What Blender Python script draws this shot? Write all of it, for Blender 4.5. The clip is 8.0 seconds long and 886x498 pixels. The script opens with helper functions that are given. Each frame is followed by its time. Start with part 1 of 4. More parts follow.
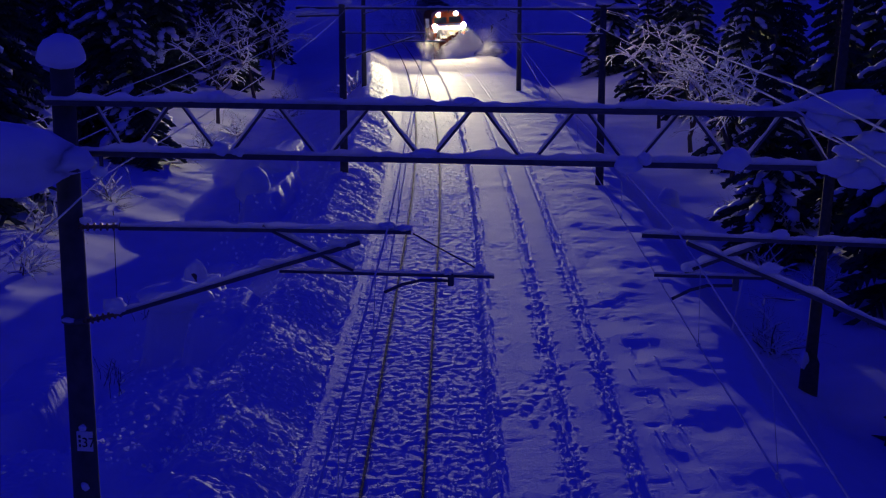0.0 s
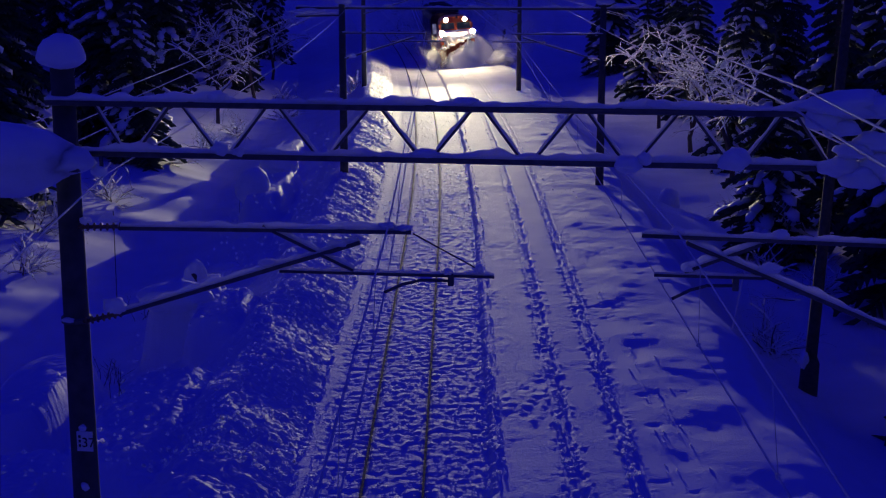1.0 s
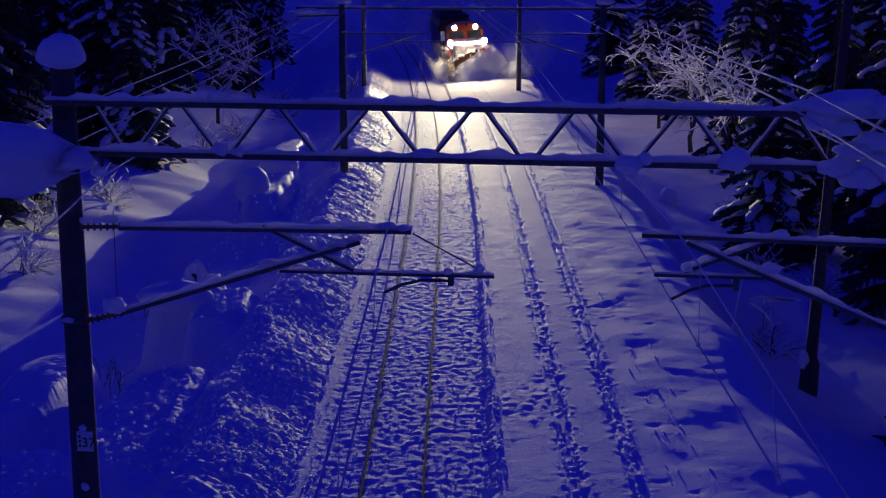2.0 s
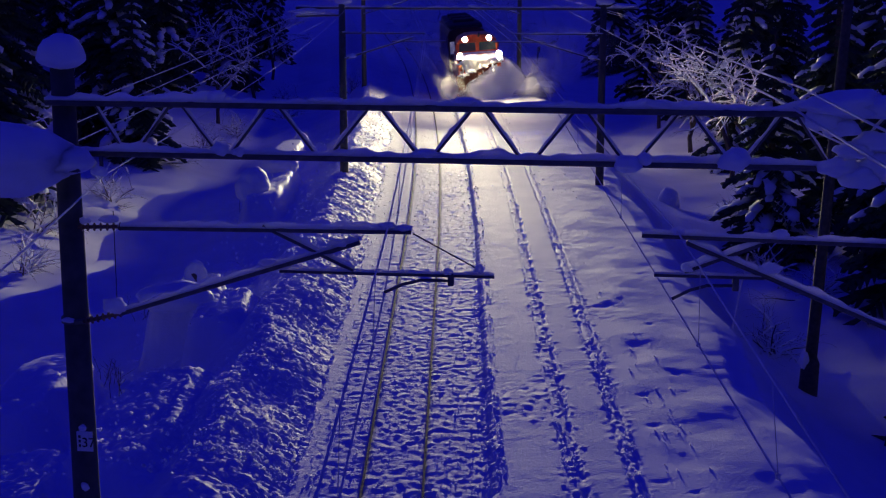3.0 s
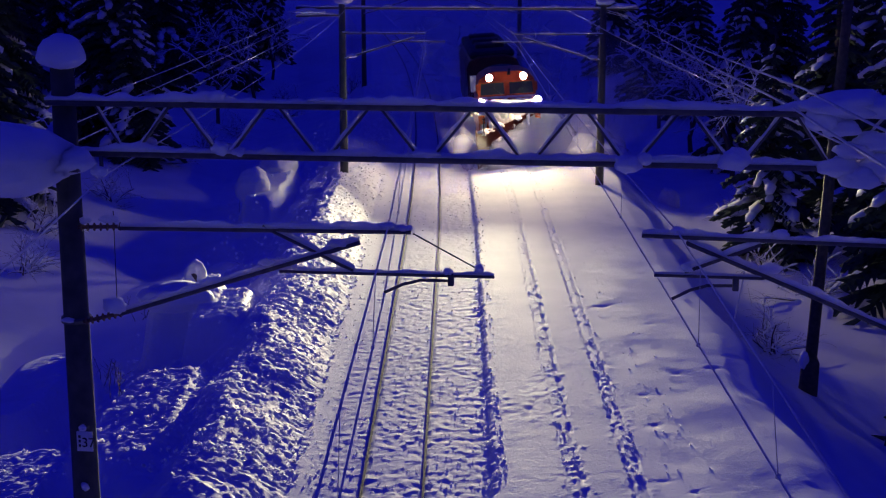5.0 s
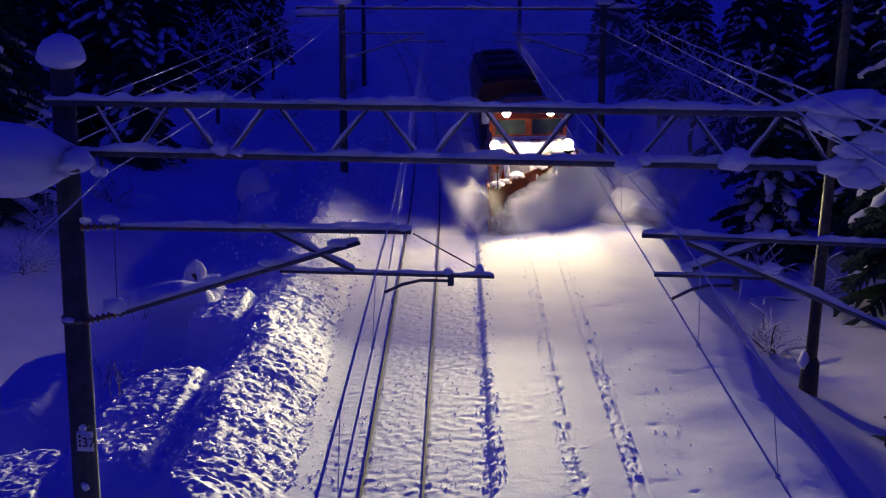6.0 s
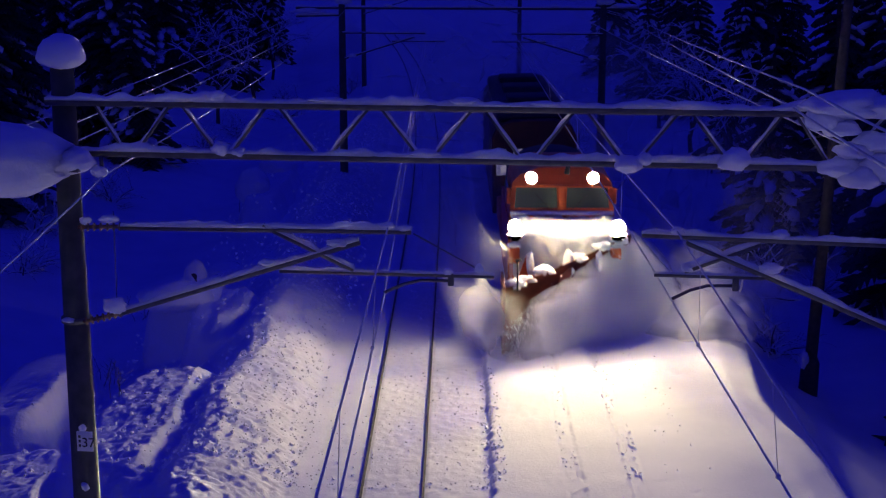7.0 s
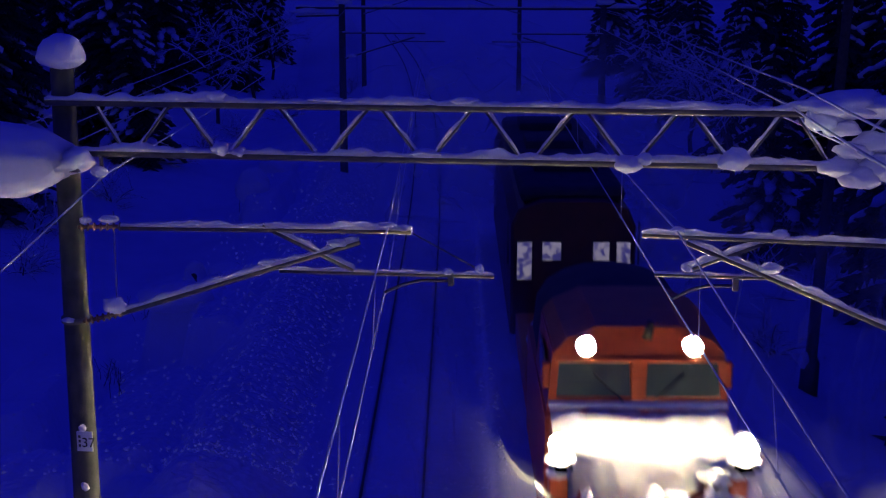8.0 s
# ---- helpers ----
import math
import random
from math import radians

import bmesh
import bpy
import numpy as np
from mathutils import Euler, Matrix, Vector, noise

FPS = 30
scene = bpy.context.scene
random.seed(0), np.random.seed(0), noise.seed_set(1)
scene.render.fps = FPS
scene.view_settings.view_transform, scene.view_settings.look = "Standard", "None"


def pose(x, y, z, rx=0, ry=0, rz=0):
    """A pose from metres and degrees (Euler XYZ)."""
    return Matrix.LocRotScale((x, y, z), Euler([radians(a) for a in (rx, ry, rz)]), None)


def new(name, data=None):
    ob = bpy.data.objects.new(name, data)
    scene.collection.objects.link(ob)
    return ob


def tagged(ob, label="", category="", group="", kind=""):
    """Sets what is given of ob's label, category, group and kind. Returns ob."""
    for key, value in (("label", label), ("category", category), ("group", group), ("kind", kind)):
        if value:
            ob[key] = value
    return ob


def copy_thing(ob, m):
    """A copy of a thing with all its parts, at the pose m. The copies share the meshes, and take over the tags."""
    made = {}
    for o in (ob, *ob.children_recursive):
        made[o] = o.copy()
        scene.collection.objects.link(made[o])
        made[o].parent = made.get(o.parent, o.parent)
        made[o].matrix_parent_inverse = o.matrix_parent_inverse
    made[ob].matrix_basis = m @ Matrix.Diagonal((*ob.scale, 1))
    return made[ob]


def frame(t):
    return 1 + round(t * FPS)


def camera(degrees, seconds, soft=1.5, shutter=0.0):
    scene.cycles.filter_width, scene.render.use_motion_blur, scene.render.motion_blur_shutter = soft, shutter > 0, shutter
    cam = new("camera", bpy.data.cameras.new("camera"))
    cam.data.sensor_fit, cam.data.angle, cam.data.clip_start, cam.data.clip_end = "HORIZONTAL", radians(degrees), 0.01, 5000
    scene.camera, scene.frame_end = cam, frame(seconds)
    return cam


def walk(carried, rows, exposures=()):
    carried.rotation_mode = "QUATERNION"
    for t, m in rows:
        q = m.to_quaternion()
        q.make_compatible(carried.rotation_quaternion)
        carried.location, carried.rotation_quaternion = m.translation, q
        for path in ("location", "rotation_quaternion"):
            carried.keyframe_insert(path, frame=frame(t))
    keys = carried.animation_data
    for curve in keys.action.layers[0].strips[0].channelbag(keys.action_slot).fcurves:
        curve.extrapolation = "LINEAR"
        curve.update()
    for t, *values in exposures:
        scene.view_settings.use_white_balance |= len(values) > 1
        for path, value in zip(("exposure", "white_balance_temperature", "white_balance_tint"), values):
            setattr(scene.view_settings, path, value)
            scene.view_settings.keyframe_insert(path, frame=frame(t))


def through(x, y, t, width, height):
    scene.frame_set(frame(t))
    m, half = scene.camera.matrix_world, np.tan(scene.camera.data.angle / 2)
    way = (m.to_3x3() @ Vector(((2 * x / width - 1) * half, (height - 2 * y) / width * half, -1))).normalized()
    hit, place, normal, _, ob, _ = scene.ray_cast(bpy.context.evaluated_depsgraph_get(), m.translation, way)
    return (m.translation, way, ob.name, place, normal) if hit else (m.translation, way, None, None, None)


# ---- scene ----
from mathutils import kdtree

cam = camera(35.75, 8.0, soft=1.25, shutter=0.5)
EYE = pose(0, 0, 8.55, 90 - 12.33, 0, 0.57)
walk(cam, [(0.0, EYE), (8.0, EYE)])

# ---- night sky: deep blue dusk, paler towards the horizon, no sun ----
world = bpy.data.worlds.new("dusk")
scene.world = world
world.use_nodes = True
wn = world.node_tree
bgn = wn.nodes["Background"]
tcn = wn.nodes.new("ShaderNodeTexCoord")
sep = wn.nodes.new("ShaderNodeSeparateXYZ")
ramp = wn.nodes.new("ShaderNodeValToRGB")
ramp.color_ramp.elements[0].position = 0.0
ramp.color_ramp.elements[0].color = (0.30, 0.34, 0.62, 1)
for _at, _tone in ((0.14, (0.09, 0.105, 0.56, 1)), (0.32, (0.008, 0.011, 0.64, 1))):
    ramp.color_ramp.elements.new(_at).color = _tone
ramp.color_ramp.elements[-1].position = 1.0
ramp.color_ramp.elements[-1].color = (0.012, 0.016, 0.96, 1)
wn.links.new(tcn.outputs["Generated"], sep.inputs[0])
wn.links.new(sep.outputs["Z"], ramp.inputs[0])
wn.links.new(ramp.outputs[0], bgn.inputs["Color"])
bgn.inputs["Strength"].default_value = 0.285
scene.view_settings.exposure = 0.0

LAMP_WIDE = 1200.0
LAMP_TOP = 3200.0
# strengths of the added beam boxes, which are no lamps of the wagon
ADDED_MIDDLE = 900000.0
ADDED_SIDE = 2600000.0
ADDED_FAR = 1900000.0


# ---- materials ----
def mat_base(name):
    m = bpy.data.materials.new(name)
    m.use_nodes = True
    return m, m.node_tree, m.node_tree.nodes["Principled BSDF"]


def mat_noise(name, c1, c2, scale=8.0, rough=0.8, bump=0.3, bscale=40.0, metal=0.0, detail=5.0, dist=0.02):
    m, nt, b = mat_base(name)
    tc = nt.nodes.new("ShaderNodeTexCoord")
    n1 = nt.nodes.new("ShaderNodeTexNoise")
    n1.inputs["Scale"].default_value = scale
    n1.inputs["Detail"].default_value = detail
    r = nt.nodes.new("ShaderNodeValToRGB")
    r.color_ramp.elements[0].position = 0.3
    r.color_ramp.elements[1].position = 0.7
    r.color_ramp.elements[0].color = (*c1, 1)
    r.color_ramp.elements[1].color = (*c2, 1)
    n2 = nt.nodes.new("ShaderNodeTexNoise")
    n2.inputs["Scale"].default_value = bscale
    n2.inputs["Detail"].default_value = 6.0
    bp = nt.nodes.new("ShaderNodeBump")
    bp.inputs["Strength"].default_value = bump
    bp.inputs["Distance"].default_value = dist
    nt.links.new(tc.outputs["Object"], n1.inputs["Vector"])
    nt.links.new(tc.outputs["Object"], n2.inputs["Vector"])
    nt.links.new(n1.outputs["Fac"], r.inputs[0])
    nt.links.new(r.outputs[0], b.inputs["Base Color"])
    nt.links.new(n2.outputs["Fac"], bp.inputs["Height"])
    nt.links.new(bp.outputs[0], b.inputs["Normal"])
    b.inputs["Roughness"].default_value = rough
    b.inputs["Metallic"].default_value = metal
    return m


def mat_glow(name, colour, strength):
    m, nt, b = mat_base(name)
    b.inputs["Base Color"].default_value = (0.8, 0.8, 0.8, 1)
    b.inputs["Emission Color"].default_value = (*colour, 1)
    b.inputs["Emission Strength"].default_value = strength
    return m


SNOW = mat_noise("snow", (0.78, 0.79, 0.82), (0.88, 0.88, 0.9), 0.7, 0.75, 0.35, 20.0, dist=0.025)
SNOW_PILE = mat_noise("settled_snow", (0.8, 0.81, 0.84), (0.9, 0.9, 0.92), 3.0, 0.7, 0.25, 22.0, dist=0.03)
_b = SNOW_PILE.node_tree.nodes["Principled BSDF"]
_b.inputs["Subsurface Weight"].default_value = 0.8
_b.inputs["Subsurface Radius"].default_value = (1.0, 0.95, 0.9)
_b.inputs["Subsurface Scale"].default_value = 0.12
CONCRETE = mat_noise("mast_concrete", (0.05, 0.055, 0.05), (0.1, 0.1, 0.09), 6.0, 0.8, 0.3, 60.0, dist=0.01)
STEEL = mat_noise("galvanised_steel", (0.09, 0.09, 0.09), (0.16, 0.155, 0.15), 10.0, 0.55, 0.2, 80.0, 0.5, dist=0.005)
RAIL = mat_noise("rail_steel", (0.04, 0.037, 0.036), (0.12, 0.115, 0.11), 9.0, 0.85, 0.2, 60.0, 0.0, dist=0.005)
WIRE = mat_noise("frosted_wire", (0.6, 0.6, 0.6), (0.82, 0.82, 0.83), 5.0, 0.6, 0.1, 50.0, 0.0, dist=0.002)
PORCELAIN = mat_noise("porcelain", (0.16, 0.09, 0.05), (0.22, 0.13, 0.08), 6.0, 0.25, 0.05, 30.0)
ORANGE = mat_noise("orange_paint", (0.62, 0.09, 0.015), (0.75, 0.13, 0.03), 2.5, 0.42, 0.1, 30.0, dist=0.004)
RUSTRED = mat_noise("worn_red_plough", (0.13, 0.022, 0.012), (0.22, 0.045, 0.022), 4.0, 0.5, 0.25, 30.0, dist=0.01)
WOOD_POLE = mat_noise("weathered_pole", (0.05, 0.045, 0.038), (0.1, 0.09, 0.075), 10.0, 0.9, 0.5, 50.0)
DARKROOF = mat_noise("sooty_roof", (0.02, 0.02, 0.022), (0.05, 0.05, 0.05), 3.0, 0.7, 0.2, 20.0)
BLACK = mat_noise("black_rubber", (0.012, 0.012, 0.012), (0.03, 0.03, 0.03), 8.0, 0.6, 0.2, 40.0)
DARKRED = mat_noise("dark_red_body", (0.07, 0.009, 0.008), (0.12, 0.016, 0.012), 3.0, 0.45, 0.1, 30.0)
BARK = mat_noise("bark", (0.06, 0.048, 0.038), (0.13, 0.1, 0.08), 12.0, 0.9, 0.6, 40.0)
NEEDLE = mat_noise("spruce_needles", (0.03, 0.05, 0.032), (0.06, 0.1, 0.06), 5.0, 0.8, 0.5, 60.0)
PLATE = mat_noise("white_plate", (0.7, 0.7, 0.68), (0.8, 0.8, 0.78), 20.0, 0.5, 0.05, 40.0)
INK = mat_noise("black_ink", (0.01, 0.01, 0.01), (0.02, 0.02, 0.02), 20.0, 0.6, 0.05, 40.0)
GLOW_WIDE = mat_glow("headlamp_glow", (1.0, 0.80, 0.44), LAMP_WIDE)
GLOW_TOP = mat_glow("top_lamp_glow", (1.0, 0.82, 0.50), LAMP_TOP)
# glow of the unseen strips added to carry the headlamps' beam
GLOW_MIDDLE = mat_glow("added_middle_glow", (1.0, 0.88, 0.56), ADDED_MIDDLE)
GLOW_SIDE = mat_glow("added_side_glow", (1.0, 0.88, 0.56), ADDED_SIDE)
GLOW_FAR = mat_glow("added_far_glow", (1.0, 0.88, 0.52), ADDED_FAR)
for _m in (GLOW_WIDE, GLOW_TOP, GLOW_SIDE, GLOW_MIDDLE, GLOW_FAR):
    _m.cycles.emission_sampling = "FRONT"
CAB_GLOW = mat_glow("lit_cab_window", (1.0, 0.86, 0.62), 0.17)
_nt = CAB_GLOW.node_tree
_n = _nt.nodes.new("ShaderNodeTexNoise")
_n.inputs["Scale"].default_value = 7.0
_tc = _nt.nodes.new("ShaderNodeTexCoord")
_r = _nt.nodes.new("ShaderNodeValToRGB")
_r.color_ramp.elements[0].position, _r.color_ramp.elements[1].position = 0.4, 0.55
_r.color_ramp.elements[0].color, _r.color_ramp.elements[1].color = (0.12, 0.1, 0.06, 1), (1.0, 0.88, 0.66, 1)
_nt.links.new(_tc.outputs["Object"], _n.inputs["Vector"])
_nt.links.new(_n.outputs["Fac"], _r.inputs[0])
_nt.links.new(_r.outputs[0], _nt.nodes["Principled BSDF"].inputs["Emission Color"])
VELVET, _nt, _b = mat_base("matt_black_lining")
_b.inputs["Base Color"].default_value = (0, 0, 0, 1)
_b.inputs["Specular IOR Level"].default_value = 0.0
_b.inputs["Roughness"].default_value = 1.0
GLASS, _nt, _b = mat_base("windscreen_glass")
_b.inputs["Base Color"].default_value = (0.06, 0.08, 0.07, 1)
_b.inputs["Roughness"].default_value = 0.22
_b.inputs["Specular IOR Level"].default_value = 0.8


# ---- building blocks ----
def mesh_of(name, bm, material, smooth=True):
    me = bpy.data.meshes.new(name)
    bm.normal_update()
    bm.to_mesh(me)
    bm.free()
    me.materials.append(material)
    if smooth:
        for p in me.polygons:
            p.use_smooth = True
    return me


def part(name, bm, material, parent=None, label="", smooth=True):
    ob = new(name, mesh_of(name, bm, material, smooth))
    ob.parent = parent
    if label:
        tagged(ob, label)
    return ob


def empty(name, m, label, category, group="", kind=""):
    ob = new(name)
    ob.matrix_world = m
    return tagged(ob, label, category, group, kind)


def tube(bm, pts, radii, sides=8, caps=True):
    pts = [Vector(p) for p in pts]
    if not isinstance(radii, (list, tuple)):
        radii = [radii] * len(pts)
    rings = []
    ref = None
    for i, p in enumerate(pts):
        d = (pts[min(i + 1, len(pts) - 1)] - pts[max(i - 1, 0)]).normalized()
        if ref is None:
            ref = Vector((0, 0, 1)) if abs(d.z) < 0.9 else Vector((1, 0, 0))
        a = d.cross(ref).normalized()
        b = a.cross(d).normalized()
        ref = b
        rings.append([bm.verts.new(p + (a * math.cos(2 * math.pi * k / sides) + b * math.sin(2 * math.pi * k / sides)) * radii[i]) for k in range(sides)])
    for r0, r1 in zip(rings, rings[1:]):
        for k in range(sides):
            bm.faces.new((r0[k], r0[(k + 1) % sides], r1[(k + 1) % sides], r1[k]))
    if caps:
        bm.faces.new(rings[0][::-1])
        bm.faces.new(rings[-1])
    return bm


def box(bm, x0, x1, y0, y1, z0, z1, bevel=0.0):
    g = bmesh.ops.create_cube(bm, size=1.0)
    vs = g["verts"]
    for v in vs:
        v.co = Vector(((x0 + x1) / 2 + v.co.x * (x1 - x0), (y0 + y1) / 2 + v.co.y * (y1 - y0), (z0 + z1) / 2 + v.co.z * (z1 - z0)))
    if bevel > 0:
        es = list({e for v in vs for e in v.link_edges})
        bmesh.ops.bevel(bm, geom=es, offset=bevel, segments=2, affect="EDGES", profile=0.5)
    return bm


def blob(bm, centre, size, seed=0.0, rough=0.25, sub=3, flat=0.0):
    """A lump of settled snow: rounded, uneven, with a flatter underside."""
    g = bmesh.ops.create_icosphere(bm, subdivisions=sub, radius=1.0)
    c = Vector(centre)
    for v in g["verts"]:
        n = noise.noise(v.co * 1.3 + Vector((seed, seed * 2.1, 0))) + 0.5 * noise.noise(v.co * 3.1 + Vector((seed, 0, seed))) + 0.28 * noise.noise(v.co * 6.5 + Vector((0, seed, seed)))
        p = v.co * (1 + rough * n)
        if p.z < 0:
            p.z *= 1 - flat
        v.co = c + Vector((p.x * size[0], p.y * size[1], p.z * size[2]))
    return bm


def snow_strip(bm, a, b, r, seed=0.0, amount=1.0):
    """A lumpy ridge of snow lying along a bar from a to b of radius r."""
    a, b = Vector(a), Vector(b)
    n = max(4, int((b - a).length / 0.045))
    d = (b - a).normalized()
    side = d.cross(Vector((0, 0, 1))).normalized()
    upv = side.cross(d).normalized()
    rings = []
    for i in range(n + 1):
        f = i / n
        p = a.lerp(b, f)
        s = f * (b - a).length
        h = 0.035 + 0.05 * noise.noise((s * 2.2, seed, 0.3)) + 0.035 * noise.noise((s * 7.0, seed, 1.7))
        h = max(0.012, h) * amount
        if i in (0, n):
            h *= 0.3
        w = r * (0.95 + 0.25 * noise.noise((s * 5.0, seed, 4.2)))
        ring = []
        for k in range(7):
            ang = math.pi * k / 6
            ring.append(bm.verts.new(p + side * math.cos(ang) * w + upv * (r * 0.45 + math.sin(ang) * (h + r * 0.5))))
        rings.append(ring)
    for r0, r1 in zip(rings, rings[1:]):
        for k in range(6):
            bm.faces.new((r0[k], r0[k + 1], r1[k + 1], r1[k]))
        bm.faces.new((r0[6], r0[0], r1[0], r1[6]))
    bm.faces.new(rings[0])
    bm.faces.new(rings[-1][::-1])
    return bm


# ---- ground ----
def bend(y):
    """Sideways run of the line: straight, then a curve to one side."""
    if y < 38:
        return 0.0
    if y < 130:
        return -0.00055 * (y - 38) ** 2
    return -0.00055 * 92 ** 2 - 0.1012 * (y - 130)


KNOTS_S = [-400, -60, -30, -16, -10, -7.2, -5.6, -4.9, -4.4, -4.05, -3.3, -2.75, -2.3, -1.8, 0.45, 0.59, 0.615, 0.68, 1.6, 3.2, 4.2, 5.5, 6.1, 6.6, 7.7, 9.5, 12, 18, 30, 60, 400]
KNOTS_Z = [30, 8.0, 2.2, -0.5, -1.75, -1.15, -0.5, 0.15, 0.58, 0.63, 0.36, 0.02, -0.06, -0.06, -0.05, -0.03, 0.06, 0.10, 0.14, 0.18, 0.27, 0.28, 0.14, -0.35, -1.4, -2.0, -1.9, -0.8, 1.4, 7.0, 30]


# raised banks of thrown snow beside the line: across, along, half width, half length, height over the slope line
PATCHES = ((-5.75, 23.6, 1.0, 3.7, -0.03), (-5.5, 31.0, 0.75, 1.9, 0.05), (-6.9, 51.0, 0.9, 5.0, 0.0), (-7.5, 20.6, 1.3, 2.4, 0.12), (-9.0, 27.8, 1.0, 3.0, 0.2), (-7.3, 60.0, 0.8, 4.0, 0.0), (-6.6, 32.4, 1.0, 1.7, 0.32))


def fbm(x, y, seed, octaves=3):
    total, amp = 0.0, 1.0
    for o in range(octaves):
        total += amp * noise.noise((x, y, seed + o * 7.3))
        x, y, amp = x * 2.03, y * 2.03, amp * 0.5
    return total


def window(s, a, b, soft):
    return max(0.0, min(1.0, (s - a) / soft)) * max(0.0, min(1.0, (b - s) / soft))


def surface(s, y):
    """Height of the snow at s metres beside the line and y metres along it."""
    edge = 0.05 * noise.noise((y * 0.6, 3.0, 0.0)) + 0.075 * noise.noise((y * 4.2, 9.0, 0.0)) + 0.04 * noise.noise((y * 9.0, 1.0, 0.0))
    se = s + edge * window(s, 0.1, 1.3, 0.3)
    if s < -2.4:
        se = s + 0.25 * noise.noise((y * 0.35, 5.0, 2.0)) * min(1.0, (-2.4 - s))
    if s > 4.6:
        se = s + 0.35 * noise.noise((y * 0.22, 8.0, 2.0)) * min(1.0, s - 4.6)
    z = float(np.interp(se, KNOTS_S, KNOTS_Z))
    if s > 6:
        z -= 0.5 * min(1.0, (s - 6) / 3) * max(0.0, min(1.0, (46 - y) / 10)) * max(0.0, min(1.0, (60 - s) / 30))
    for cs, cy, rs, ry, h in PATCHES:
        q = ((s - cs) / rs + 0.15 * noise.noise((y * 0.8, cy, 0.0))) ** 4 + ((y - cy) / ry) ** 4
        if q < 1:
            z += (max(z, 0.70 + h + 0.28 * (cs + rs + 4.2) + 0.15 * (s - cs - rs)) - z) * min(1.0, (1 - q) * 1.3)
    far = abs(s)
    z += 0.3 * fbm(s * 0.16, y * 0.16, 2.0) * max(0.0, min(1.0, (far - 6.5) / 3))
    if far < 16:
        w = window(s, -9.5, -2.55, 0.4)
        if w > 0:
            if s < -4.9:
                w *= max(window(s, -8.4, -4.6, 0.5) * window(y, 18, 38, 3) * 0.8, max(0.0, min(1.0, 0.3 + 1.6 * noise.noise((s * 0.3, y * 0.12, 12.0)))))
            z += w * (0.035 * noise.noise((s * 4.6, y * 3.0, 1.0)) + 0.05 * noise.noise((s * 11.0, y * 7.5, 2.0)) + 0.03 * noise.noise((s * 17.0, y * 13.0, 27.0)) + 0.05 * noise.noise((s * 1.0, y * 1.4, 11.0)))
        w = window(s, -2.5, 0.7, 0.15)
        if w > 0:
            z += w * (0.012 * noise.noise((s * 5.0, y * 5.0, 3.0)) + 0.012 * max(0.0, noise.noise((s * 9.0, y * 10.0, 4.0))))
        w = max(window(s, -1.42, 0.62, 0.12), 0.45 * window(s, -2.75, -2.0, 0.25))
        if w > 0:
            lumps = 0.35 + 0.65 * max(0.0, min(1.0, 0.5 + 1.5 * noise.noise((s * 1.6, y * 0.5, 41.0))))
            z += w * lumps * (0.010 * max(-0.2, noise.noise((s * 8.0, y * 3.0, 42.0))) + 0.010 * noise.noise((s * 15.0, y * 6.0, 43.0)))
        w = window(s, 0.65, 3.6, 0.3)
        if w > 0:
            z += w * (0.008 * fbm(s * 1.2, y * 0.7, 5.0) + 0.008 * noise.noise((s * 7.0, y * 3.0, 15.0)) * max(0.0, min(1.0, noise.noise((s * 0.8, y * 0.5, 16.0)) * 2)))
        w = max(window(s, 0.75, 1.8, 0.2), window(s, 3.05, 4.3, 0.3))
        if w > 0:
            gate = max(0.0, min(1.0, 2.5 * noise.noise((s * 0.8, y * 0.3, 33.0))))
            z += w * gate * (0.010 * noise.noise((s * 6.0, y * 2.0, 34.0)) + 0.012 * noise.noise((s * 12.0, y * 5.0, 35.0)))
        w = window(s, 3.0, 6.6, 0.8)
        if w > 0:
            z += w * (0.035 * noise.noise((s * 0.8 - y * 0.2, y * 0.7 + s * 0.3, 6.0)) + 0.008 * noise.noise((s * 2.6, y * 2.2, 7.0)))
            dent = noise.noise((s * 2.4, y * 1.9, 21.0))
            if dent > 0.5:
                z -= w * 0.11 * (dent - 0.5)
        for g0, half, deep in ((1.80, 0.03, 0.014), (2.04, 0.055, 0.045), (2.83, 0.05, 0.035), (3.03, 0.035, 0.018)):
            wob = 0.03 * noise.noise((y * 0.5, g0, 0)) + 0.035 * noise.noise((y * 5.5, g0, 8.0))
            d = abs(s - g0 - wob)
            if d < half:
                z -= deep * (1 - d / half) ** 0.6 * max(0.1, min(1.3, 0.6 + 1.3 * noise.noise((y * 2.2, g0, 3.0)) + 0.5 * noise.noise((y * 7.0, g0, 6.0))))
            elif d < half + 0.1:
                z += 0.014 * max(0.0, noise.noise((y * 6.0, s * 6.0, 5.0)))
        for g0 in (-1.53, -0.53):
            d = abs(s - g0)
            if d < 0.05:
                z -= 0.03 * (1 - d / 0.05)
    return z


def ground_z(x, y):
    return surface(x - bend(y), y)


def axis(parts):
    out = []
    for a, b, step in parts:
        n = max(1, int(round((b - a) / step)))
        out += [a + (b - a) * i / n for i in range(n)]
    out.append(parts[-1][1])
    return out


